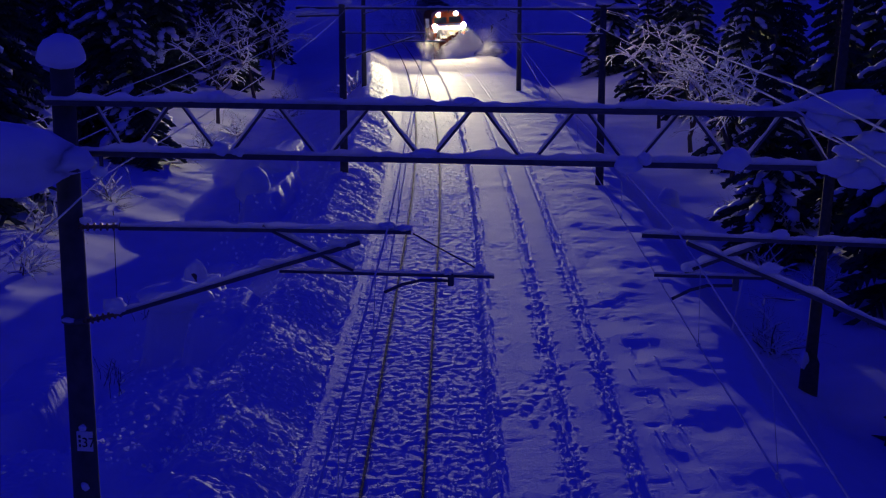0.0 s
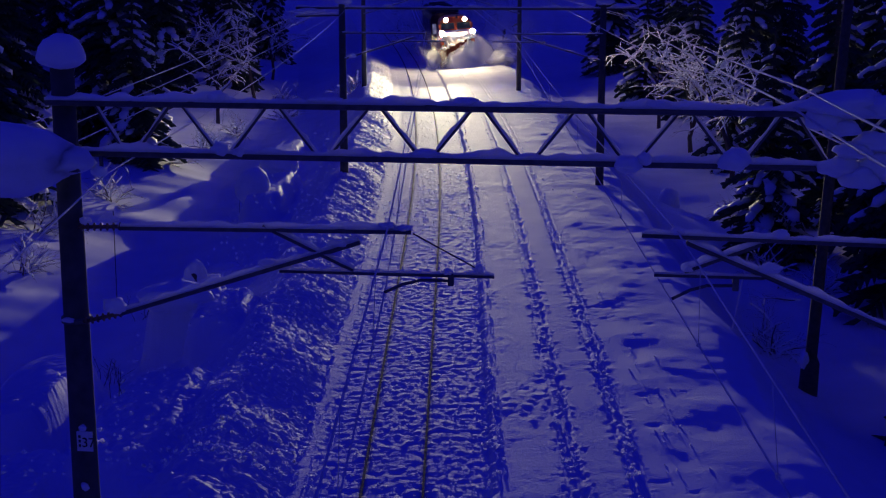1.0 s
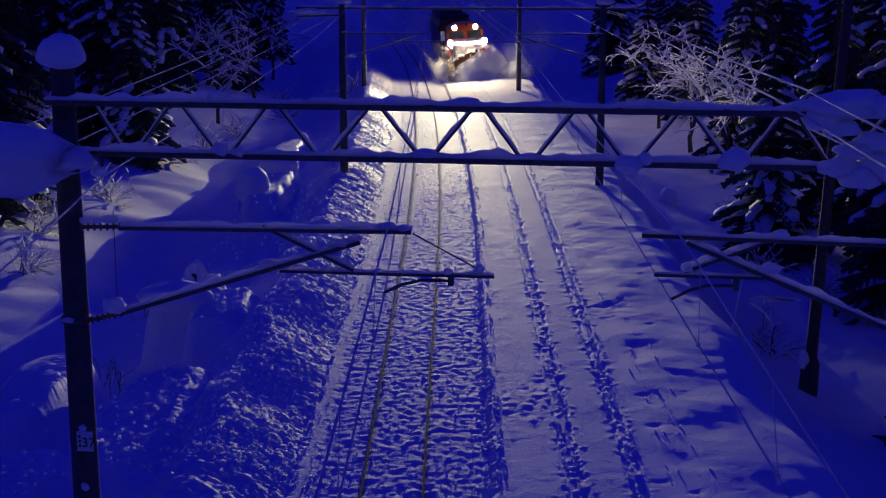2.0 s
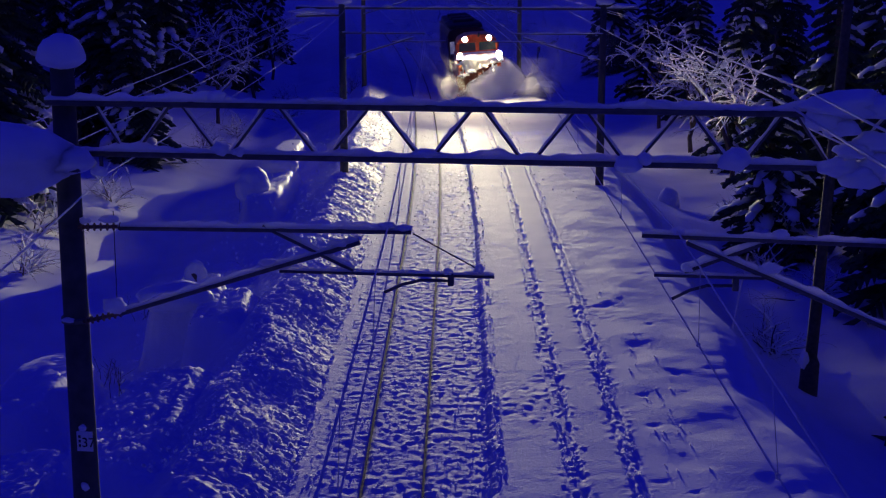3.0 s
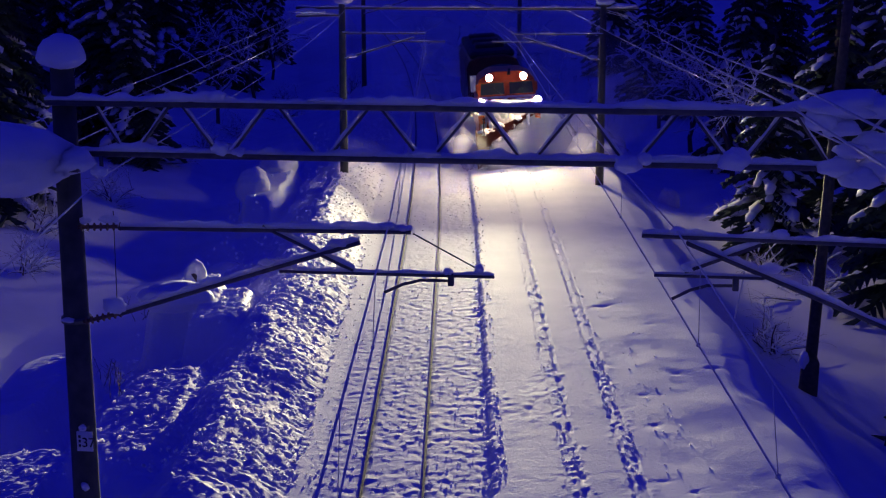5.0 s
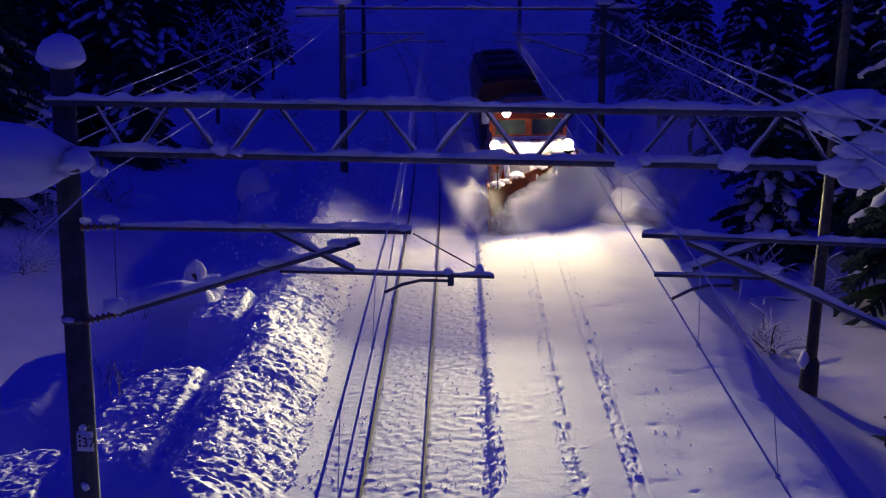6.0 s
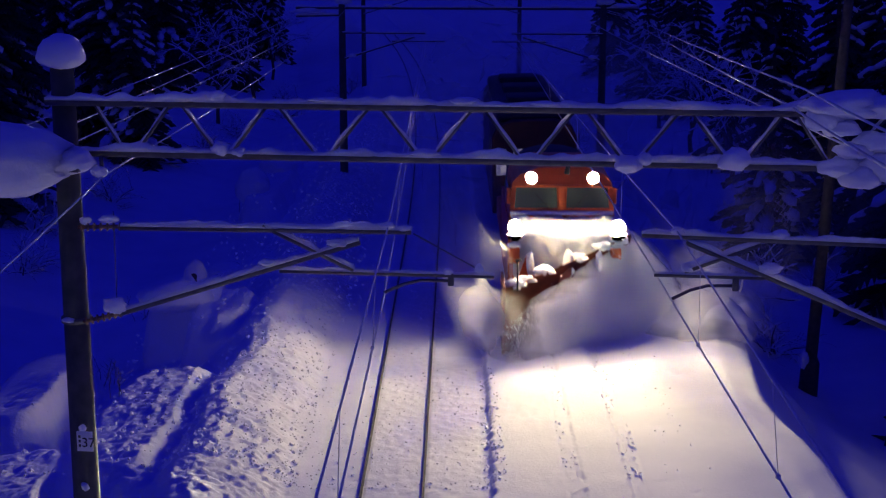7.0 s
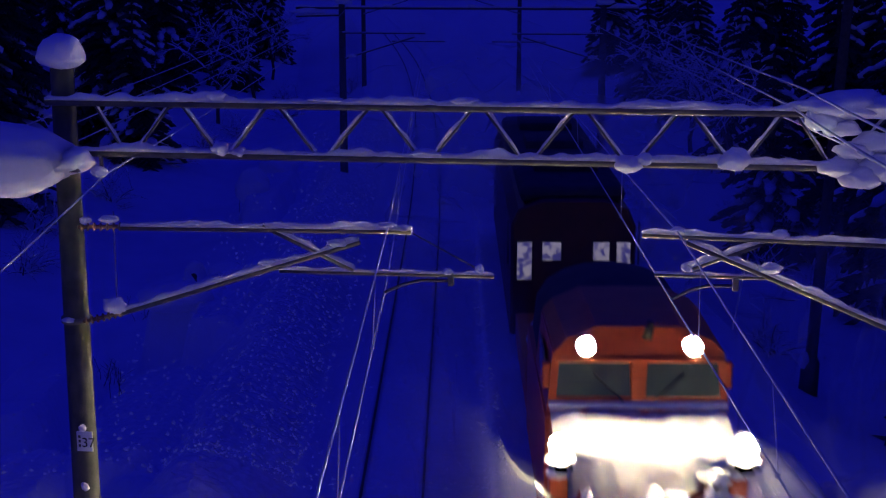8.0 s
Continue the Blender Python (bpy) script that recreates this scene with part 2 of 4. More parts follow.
def make_ground():
    ss = axis([(-400, -60, 40), (-60, -20, 4), (-20, -10, 0.5), (-10, -7.5, 0.12), (-7.5, -2.5, 0.05), (-2.5, -1.62, 0.055), (-1.62, -0.44, 0.035), (-0.44, 0.4, 0.04), (0.4, 1.0, 0.03),
               (1.0, 1.7, 0.06), (1.7, 2.2, 0.025), (2.2, 2.7, 0.07), (2.7, 3.15, 0.025), (3.15, 6.8, 0.08), (6.8, 9.0, 0.16), (9, 20, 0.6), (20, 60, 4), (60, 400, 40)])
    ys = axis([(-60, 10, 5), (10, 18, 0.5), (18, 36, 0.042), (36, 50, 0.07), (50, 70, 0.12), (70, 115, 0.28), (115, 200, 2.0), (200, 700, 50)])
    verts = []
    for y in ys:
        b = bend(y)
        for s in ss:
            verts.append((s + b, y, surface(s, y)))
    n = len(ss)
    faces = [(j * n + i, j * n + i + 1, (j + 1) * n + i + 1, (j + 1) * n + i) for j in range(len(ys) - 1) for i in range(n - 1)]
    me = bpy.data.meshes.new("ground")
    me.from_pydata(verts, [], faces)
    me.materials.append(SNOW)
    for p in me.polygons:
        p.use_smooth = True
    return tagged(new("ground", me), "deep night snow over the railway bed, banks and fields", "snow ground", "", "structure")


make_ground()


def make_track(offset, label):
    """Two rails of metre gauge and the sleepers under them."""
    root = empty("railway_track", pose(0, 0, 0), label, "railway track", "double track", "structure")
    for side in (-0.5, 0.5):
        bm = bmesh.new()
        prof = [(-0.05, -0.14), (0.05, -0.14), (0.05, -0.12), (0.012, -0.10), (0.012, -0.04), (0.02, -0.03), (0.02, 0.0), (-0.02, 0.0), (-0.02, -0.03), (-0.012, -0.04), (-0.012, -0.10), (-0.05, -0.12)]
        rings = []
        for y in [-40, 10] + [10 + 3.5 * i for i in range(1, 40)]:
            rings.append([bm.verts.new((bend(y) + offset + side + px, y, pz)) for px, pz in prof])
        for r0, r1 in zip(rings, rings[1:]):
            for k in range(len(prof)):
                bm.faces.new((r0[k], r0[(k + 1) % len(prof)], r1[(k + 1) % len(prof)], r1[k]))
        part("rail", bm, RAIL, root, "dark steel rail with snow at its sides", False)
    return root


make_track(-1.03, "cleared metre-gauge track with dark rails in trodden snow")
make_track(2.4, "snow-buried metre-gauge track not yet ploughed")


# ---- catenary portals ----
def bar(name, parent, a, b, r, seed, snow=1.0, material=None, sides=10):
    bm = bmesh.new()
    tube(bm, [a, b], r, sides)
    ob = part(name, bm, material or STEEL, parent)
    if snow > 0:
        bs = bmesh.new()
        snow_strip(bs, a, b, r, seed, snow)
        part("snow_ridge", bs, SNOW_PILE, ob, "lumpy settled snow")
    return ob


def lump(parent, c, size, seed, rough=0.34, flat=0.15):
    bm = bmesh.new()
    blob(bm, c, [0.86 * q for q in size], seed, rough, 3, flat)
    return part("snow_lump", bm, SNOW_PILE, parent, "rounded lump of settled snow")


def insulator(parent, a, b, r=0.045, n=7):
    bm = bmesh.new()
    a, b = Vector(a), Vector(b)
    tube(bm, [a, b], r * 0.45, 8)
    for i in range(n):
        p = a.lerp(b, (i + 0.5) / n)
        d = (b - a).normalized() * 0.012
        tube(bm, [p - d, p, p + d], [r * 0.5, r, r * 0.5], 10)
    return part("insulator", bm, PORCELAIN, parent, "ribbed brown porcelain insulator")


def cantilever(parent, u0, sign, top_z, low, tip, brace, reg, steady, seed):
    """An arm with stay tube, strut, brace, registration tube and steady arm."""
    y = -0.1
    bar("stay_tube", parent, (u0 + sign * 0.55, y, top_z - 0.02), tip, 0.031, seed, 0.95)
    insulator(parent, (u0 + sign * 0.12, y, top_z - 0.03), (u0 + sign * 0.6, y, top_z - 0.01))
    bar("strut_tube", parent, (u0 + sign * 0.5, y, low[0] + 0.1), low[1], 0.033, seed + 1, 0.95)
    insulator(parent, (u0 + sign * 0.12, y, low[0]), (u0 + sign * 0.55, y, low[0] + 0.11))
    bar("brace_tube", parent, brace[0], brace[1], 0.028, seed + 2, 0.85)
    bar("registration_tube", parent, reg[0], reg[1], 0.024, seed + 3, 0.55)
    bm = bmesh.new()
    a, b = Vector(steady[0]), Vector(steady[1])
    mid = a.lerp(b, 0.55) + Vector((0, 0, 0.06))
    tube(bm, [a, a.lerp(mid, 0.5) + Vector((0, 0, 0.02)), mid, b], 0.016, 8)
    part("steady_arm", bm, STEEL, parent)
    bm = bmesh.new()
    box(bm, b.x - 0.03, b.x + 0.03, b.y - 0.03, b.y + 0.03, b.z - 0.05, b.z + 0.08, 0.01)
    part("clamp", bm, STEEL, parent)


def lettering(text, size, m, parent):
    """Raised dark characters in the built-in font, as a mesh."""
    curve = bpy.data.curves.new("lettering", "FONT")
    curve.body, curve.size, curve.extrude = text, size, 0.002
    tmp = bpy.data.objects.new("lettering", curve)
    me = bpy.data.meshes.new_from_object(tmp)
    bpy.data.objects.remove(tmp)
    me.materials.append(INK)
    ob = new("lettering", me)
    ob.parent = parent
    ob.matrix_basis = m
    return ob


def near_portal():
    yaw = -7.1
    root = empty("catenary_portal", pose(-3.97, 13.84, 0, 0, 0, yaw), "steel truss catenary portal on round masts, heaped with snow", "catenary portal", "catenary portals")
    for u, low in ((0.0, -1.5), (8.98, -1.4)):
        bm = bmesh.new()
        tube(bm, [(u, 0, low), (u, 0, 3.0), (u, 0, 7.42)], [0.17, 0.14, 0.118], 20)
        mast = part("mast", bm, CONCRETE, root, "dark round mast")
        lump(mast, (u, 0, 7.49), (0.285, 0.28, 0.27), 3.0 + u, 0.11, 0.45)
        if u == 0.0:
            bm = bmesh.new()
            tube(bm, [(u, 0, 4.745), (u, 0, 4.80)], [0.155, 0.155], 20)
            part("collar", bm, STEEL, mast)
            lump(mast, (-0.03, -0.14, 4.79), (0.08, 0.06, 0.03), 8.0)
            bm = bmesh.new()
            tube(bm, [(u, 0, 7.02), (u, 0, 7.09)], [0.15, 0.15], 20)
            part("collar", bm, STEEL, mast)
            bm = bmesh.new()
            box(bm, -0.005, 0.17, -0.172, -0.158, 3.37, 3.59, 0.004)
            plate = part("number_plate", bm, PLATE, mast, "small white enamel plate with dark marks")
            for z in (3.42, 3.47, 3.52):
                bm = bmesh.new()
                box(bm, 0.018, 0.04, -0.178, -0.1725, z, z + 0.028, 0.0)
                part("mark", bm, INK, plate)
            lettering("37", 0.15, pose(0.048, -0.1735, 3.42, 90, 0, 0), plate)
            lump(mast, (0.06, -0.15, 3.62), (0.05, 0.03, 0.05), 5.0)
            lump(mast, (0.05, -0.15, 2.96), (0.05, 0.03, 0.06), 6.0)
    z1, z0 = 7.055, 6.55
    for y in (-0.02,):
        bar("top_chord", root, (-0.13, y - 0.12, z1), (9.2, y - 0.12, z1), 0.042, 11, 1.15)
        bar("bottom_chord", root, (0.1, y - 0.12, z0), (9.2, y - 0.12, z0), 0.042, 17, 1.15)
    us = [0.32, 0.73, 1.22, 1.70, 2.2, 2.70, 3.22, 3.72, 4.23, 4.71, 5.21, 5.69, 6.19, 6.68, 7.15, 7.6, 8.1, 8.6]
    for k in range(len(us) - 1):
        za, zb = (z1, z0) if k % 2 == 0 else (z0, z1)
        bar("diagonal", root, (us[k] + 0.05, -0.14, za), (us[k + 1] - 0.05, -0.14, zb), 0.019, 30 + k, 0.42, None, 6)
    for c, s, seed in (((1.65, -0.14, 7.13), (0.11, 0.09, 0.07), 1), ((1.66, -0.14, 6.6), (0.1, 0.1, 0.09), 2), ((1.85, -0.14, 6.58), (0.09, 0.08, 0.06), 3), ((4.1, -0.14, 7.12), (0.16, 0.08, 0.05), 4), ((4.85, -0.14, 7.1), (0.2, 0.08, 0.04), 5),
                       ((5.93, -0.14, 7.11), (0.16, 0.09, 0.05), 6), ((5.66, -0.24, 6.55), (0.15, 0.12, 0.1), 7), ((5.82, -0.2, 6.6), (0.08, 0.08, 0.07), 8), ((6.66, -0.2, 6.6), (0.17, 0.14, 0.13), 9), ((3.72, -0.14, 6.6), (0.16, 0.1, 0.06), 10),
                       ((7.62, -0.24, 7.14), (0.42, 0.24, 0.16), 12), ((8.0, -0.2, 7.12), (0.5, 0.24, 0.14), 13), ((7.46, -0.24, 7.0), (0.2, 0.16, 0.15), 14), ((7.62, -0.24, 6.93), (0.2, 0.15, 0.1), 15),
                       ((7.72, -0.25, 6.72), (0.2, 0.12, 0.1), 41), ((7.92, -0.22, 6.80), (0.24, 0.14, 0.12), 42), ((7.62, -0.22, 6.56), (0.22, 0.14, 0.12), 43), ((7.80, -0.25, 6.47), (0.22, 0.14, 0.14), 44), ((8.0, -0.2, 6.56), (0.26, 0.16, 0.18), 45), ((8.4, -0.2, 7.1), (0.35, 0.2, 0.12), 46),
                       ((2.75, -0.14, 7.11), (0.22, 0.07, 0.035), 16)):
        lump(root, c, s, seed)
    # platform bracket outside the mast, with a thick cushion of snow
    bm = bmesh.new()
    box(bm, -1.6, 0.32, -0.5, -0.2, 6.4, 6.46, 0.01)
    bracket = part("bracket", bm, STEEL, root, "steel side bracket")
    bm = bmesh.new()
    blob(bm, (-0.62, -0.42, 6.5), (0.85, 0.42, 0.38), 4.4, 0.14, 4, 0.0)
    blob(bm, (0.0, -0.36, 6.5), (0.42, 0.3, 0.16), 5.4, 0.16, 3, 0.0)
    part("snow_cushion", bm, SNOW_PILE, bracket, "thick overhanging cushion of snow")
    # hanger for the feeder wire
    bm = bmesh.new()
    tube(bm, [(0.45, -0.22, 6.53), (0.45, -0.22, 6.38)], 0.022, 8)
    part("hanger", bm, STEEL, root)
    lump(root, (0.43, -0.24, 6.37), (0.09, 0.08, 0.08), 20)
    y = -0.1
    cantilever(root, 0.0, 1, 5.80, (4.77, (3.04, y, 5.70)), (3.56, y, 5.82), ((2.06, y, 5.84), (2.98, y, 5.41)), ((2.22, y, 5.38), (4.39, y, 5.39)), ((3.29, y, 5.19), (3.96, y, 5.33)), 40)
    cantilever(root, 8.98, -1, 5.83, (4.78, (6.25, y, 5.79)), (5.82, y, 5.85), ((6.24, y, 5.50), (6.95, y, 5.79)), ((5.95, y, 5.46), (7.0, y, 5.46)), ((6.13, y, 5.22), (6.73, y, 5.37)), 50)
    bm = bmesh.new()
    tube(bm, [(0.5, y, 5.95), (0.5, y, 5.84), (0.49, y, 4.9)], 0.005, 5)
    part("bond_wire", bm, STEEL, root)
    bm = bmesh.new()
    tube(bm, [(3.58, y, 5.80), (4.28, y, 5.43)], 0.008, 6)
    part("stay_wire", bm, STEEL, root)
    for c, s, seed in (((3.32, y, 5.87), (0.1, 0.07, 0.05), 21), ((3.5, y, 5.85), (0.09, 0.06, 0.045), 22), ((0.47, y, 4.95), (0.14, 0.12, 0.11), 23), ((4.24, y, 5.46), (0.05, 0.05, 0.07), 24), ((3.93, y, 5.42), (0.06, 0.05, 0.045), 25), ((2.83, y, 5.68), (0.13, 0.06, 0.05), 26),
                       ((6.16, y, 5.89), (0.09, 0.07, 0.05), 27), ((7.13, y, 5.88), (0.1, 0.07, 0.06), 28), ((6.27, y, 5.53), (0.07, 0.06, 0.06), 29), ((7.05, y, 5.55), (0.14, 0.08, 0.06), 31), ((0.45, y, 5.86), (0.12, 0.07, 0.05), 32), ((0.2, y, 5.84), (0.07, 0.05, 0.05), 33), ((2.1, y, 5.46), (0.12, 0.06, 0.05), 34)):
        lump(root, c, s, seed)
    return root


near_portal()


def far_portal():
    root = empty("catenary_portal", pose(0.55, 49.0, 0, 0, 0, -5), "dark catenary portal with a single snowy beam, farther up the line", "catenary portal", "catenary portals")
    for u in (-4.65, 4.58):
        bm = bmesh.new()
        tube(bm, [(u, 0, -0.9), (u, 0, 3.0), (u, 0, 7.2)], [0.16, 0.13, 0.11], 14)
        mast = part("mast", bm, CONCRETE, root, "dark round mast")
        lump(mast, (u + 0.05, 0, 6.75), (0.38, 0.25, 0.19), 30 + u, 0.15)
    bar("top_chord", root, (-6.3, 0, 6.5), (5.8, 0, 6.5), 0.05, 71, 0.9)
    bar("bottom_chord", root, (-6.3, 0, 6.2), (-4.7, 0, 6.25), 0.04, 72, 1.0)
    for s, u0 in ((1, -4.65), (-1, 4.58)):
        t = -1.65 if s > 0 else 1.4
        bar("stay_tube", root, (u0, -0.1, 5.63), (t, -0.1, 5.63), 0.03, 73 + s, 0.6)
        bar("strut_tube", root, (u0 + s * 0.1, -0.1, 4.72), (t - s * 0.4, -0.1, 5.5), 0.03, 75 + s, 0.6)
        bar("registration_tube", root, (t - s * 1.2, -0.1, 5.35), (t + s * 0.7, -0.1, 5.35), 0.024, 77 + s, 0.4)
        lump(root, (u0 + s * 0.35, -0.1, 4.82), (0.2, 0.12, 0.1), 78 + s)
    lump(root, (-5.9, 0, 6.38), (0.7, 0.25, 0.12), 79)
    lump(root, (5.3, 0, 6.6), (0.5, 0.25, 0.1), 80)
    for u in (-3.0, 0.0, 2.9):
        lump(root, (u, 0, 6.58), (0.2, 0.1, 0.08), 81 + u)
    return root


far_portal()


def third_portal():
    root = empty("catenary_portal", pose(-0.9, 82.0, 0, 0, 0, 2), "distant dark catenary portal beside the curve", "catenary portal", "catenary portals")
    for u in (-4.6, 4.6):
        bm = bmesh.new()
        tube(bm, [(u, 0, -0.9), (u, 0, 3.0), (u, 0, 7.2)], [0.16, 0.13, 0.11], 12)
        part("mast", bm, CONCRETE, root, "dark round mast")
    bar("top_chord", root, (-4.7, 0, 6.7), (4.7, 0, 6.7), 0.05, 91, 0.9)
    for s, u0 in ((1, -4.6), (-1, 4.6)):
        t = u0 + s * 3.0
        bar("stay_tube", root, (u0, -0.1, 5.7), (t, -0.1, 5.7), 0.03, 93 + s, 0.6)
        bar("strut_tube", root, (u0, -0.1, 4.8), (t - s * 0.4, -0.1, 5.6), 0.03, 95 + s, 0.6)
    return root


third_portal()


# ---- wires ----
def wire(name, pts, r, label, sag=0.0, snow=False):
    bm = bmesh.new()
    path = []
    for a, b in zip(pts, pts[1:]):
        a, b = Vector(a), Vector(b)
        for i in range(12):
            f = i / 12
            p = a.lerp(b, f)
            p.z -= sag * 4 * f * (1 - f)
            path.append(p)
    path.append(Vector(pts[-1]))
    tube(bm, path, r, 6)
    ob = part(name, bm, WIRE, None)
    return tagged(ob, label, "wire", "overhead wires")


NP = pose(-3.97, 13.84, 0, 0, 0, -7.1)
FP = pose(0.55, 49.0, 0, 0, 0, -5)
TP = pose(-0.9, 82.0, 0, 0, 0, 2)


def np_(u, y, z):
    return NP @ Vector((u, y, z))


def fp_(u, y, z):
    return FP @ Vector((u, y, z))


def tp_(u, y, z):
    return TP @ Vector((u, y, z))


wire("contact_wire", [(-0.82, -25, 5.2), np_(3.29, -0.1, 5.18), fp_(-1.65, -0.1, 5.2), tp_(-1.8, 0, 5.2)], 0.009, "taut contact wire over the cleared track")
wire("messenger_wire", [(-0.89, -25, 5.95), np_(3.33, -0.1, 5.86), fp_(-1.65, -0.1, 5.68), tp_(-1.8, 0, 5.75)], 0.009, "messenger wire above the contact wire", 0.12)
wire("contact_wire", [(2.04, -25, 5.2), np_(6.13, -0.1, 5.2), fp_(1.6, -0.1, 5.2), tp_(1.7, 0, 5.2)], 0.009, "taut contact wire over the buried track")
wire("messenger_wire", [(1.30, -25, 6.0), np_(6.15, -0.1, 5.9), fp_(1.45, -0.1, 5.66), tp_(1.7, 0, 5.75)], 0.009, "messenger wire above the contact wire", 0.12)
wire("feeder_wire", [(-2.70, -4.99, 6.42), np_(0.45, -0.14, 6.33), fp_(-4.55, 0, 6.4), tp_(-4.6, 0, 6.6)], 0.009, "snow-dusted feeder wire under the portal beam", 0.2)
for u0, z0, u1, z1 in ((-1.05, 6.56, -6.35, 6.2), (-1.05, 6.34, -5.8, 6.2), (-1.05, 6.11, -4.95, 6.22)):
    a, b = np_(u0, 0, z0), fp_(u1, 0, z1)
    wire("feeder_wire", [a + (a - b) * 0.9, a, b, tp_(-5.4, 0, 6.3)], 0.009, "thin feeder wire beside the line", 0.06)
for u0, z0, u1, z1 in ((7.72, 6.73, 3.85, 6.2), (7.17, 7.10, 5.4, 6.2), (7.3, 7.26, 5.7, 6.2)):
    a, b = np_(u0, 0, z0), fp_(u1, 0, z1)
    wire("feeder_wire", [a + (a - b) * 0.3, a, b, tp_(4.7, 0, 6.5)], 0.011, "snow-dusted feeder wire on the bank side", 0.06)


def droppers(a, b, c, d, fs):
    """Thin hangers between a messenger wire a-b and a contact wire c-d."""
    for f in fs:
        p, q = Vector(a).lerp(Vector(b), f), Vector(c).lerp(Vector(d), f)
        p.z -= 0.48 * f * (1 - f)
        bm = bmesh.new()
        tube(bm, [p, q], 0.0035, 5)
        blob(bm, q, (0.02, 0.02, 0.025), f, 0.1, 1)
        tagged(part("dropper", bm, WIRE, None), "thin dropper between messenger and contact wire", "wire", "overhead wires")


droppers((-0.89, -25, 5.95), np_(3.33, -0.1, 5.86), (-0.82, -25, 5.2), np_(3.29, -0.1, 5.18), (0.86, 0.95))
droppers((1.30, -25, 6.0), np_(6.15, -0.1, 5.9), (2.04, -25, 5.2), np_(6.13, -0.1, 5.2), (0.88, 0.96))
droppers(np_(3.33, -0.1, 5.86), fp_(-1.65, -0.1, 5.68), np_(3.29, -0.1, 5.18), fp_(-1.65, -0.1, 5.2), (0.12, 0.3, 0.5, 0.7, 0.88))
droppers(np_(6.15, -0.1, 5.9), fp_(1.45, -0.1, 5.66), np_(6.13, -0.1, 5.2), fp_(1.6, -0.1, 5.2), (0.12, 0.3, 0.5, 0.7, 0.88))


# ---- plough train ----
def ring_loft(bm, sections):
    """Skin through closed outlines of equal length, with end faces."""
    rings = [[bm.verts.new(p) for p in sec] for sec in sections]
    n = len(rings[0])
    for r0, r1 in zip(rings, rings[1:]):
        for k in range(n):
            bm.faces.new((r0[k], r0[(k + 1) % n], r1[(k + 1) % n], r1[k]))
    bm.faces.new(rings[0])
    bm.faces.new(rings[-1][::-1])
    bmesh.ops.recalc_face_normals(bm, faces=bm.faces)
    return bm


def lamp(parent, x, y, z, r, barrel, glow, tilt=0.0, dome=0.02):
    """A round headlamp: a dark barrel with a glowing lens at its bottom."""
    bm = bmesh.new()
    ring = 20
    outer, inner = r + 0.025, r + 0.004
    d = Vector((0, -1, -math.tan(radians(tilt)))).normalized()
    c = Vector((x, y, z))
    a = Vector((1, 0, 0))
    b = a.cross(d).normalized()

    def circle(o, rad):
        return [bm.verts.new(o + (a * math.cos(2 * math.pi * k / ring) + b * math.sin(2 * math.pi * k / ring)) * rad) for k in range(ring)]
    loops = [circle(c - d * 0.03, outer * 0.6), circle(c - d * 0.02, outer), circle(c + d * barrel, outer), circle(c + d * barrel, inner), circle(c, inner)]
    for r0, r1 in zip(loops, loops[1:]):
        for k in range(ring):
            bm.faces.new((r0[k], r0[(k + 1) % ring], r1[(k + 1) % ring], r1[k]))
    bm.faces.new(loops[0])
    bm.faces.new(loops[-1])
    housing = part("headlamp", bm, BLACK, parent, "blazing warm-white headlamp")
    bm = bmesh.new()
    rims = [circle(c + d * (0.008 + dome * math.sin(h)), r * math.cos(h)) for h in (0.0, 0.5, 1.0)]
    for r0, r1 in zip(rims, rims[1:]):
        for k in range(ring):
            bm.faces.new((r0[k], r0[(k + 1) % ring], r1[(k + 1) % ring], r1[k]))
    mid = bm.verts.new(c + d * (0.008 + dome))
    for k in range(ring):
        bm.faces.new((rims[-1][k], rims[-1][(k + 1) % ring], mid))
    bm.normal_update()
    if sum((f.normal.dot(d) for f in bm.faces)) < 0:
        bmesh.ops.reverse_faces(bm, faces=bm.faces[:])
    part("lens", bm, glow, housing, "glowing lens", False)
    return housing


def beam_helper(parent, x, y, z, gap, depth, lean, glow, down, yaw=0.0, half=0.14):
    """An added light, no lamp of the wagon: a black box, aimed slightly down, with a narrow glowing strip set far back
    in it.
    """
    t, strip = 0.004, 0.03
    yb = depth + gap * math.tan(radians(lean))
    y1 = yb + 0.02
    bm = bmesh.new()
    box(bm, -half, half, 0, y1, -t, 0)
    box(bm, -half, half, 0, y1, gap, gap + t)
    box(bm, -half, half, y1, y1 + t, -t, gap + t)
    for side in (-1, 1):
        box(bm, side * half - t, side * half + t, 0, y1 + t, -t, gap + t)
    case = part("beam_helper", bm, VELVET, parent, "black box added to shape the headlamp beam", False)
    case.matrix_basis = pose(x, y, z, down, 0, yaw)
    bm = bmesh.new()
    bm.faces.new([bm.verts.new(p) for p in ((-strip, depth, 0.0005), (strip, depth, 0.0005), (strip, yb, gap), (-strip, yb, gap))])
    part("lens", bm, glow, case, "added glowing strip, hidden inside the box", False)
    return case


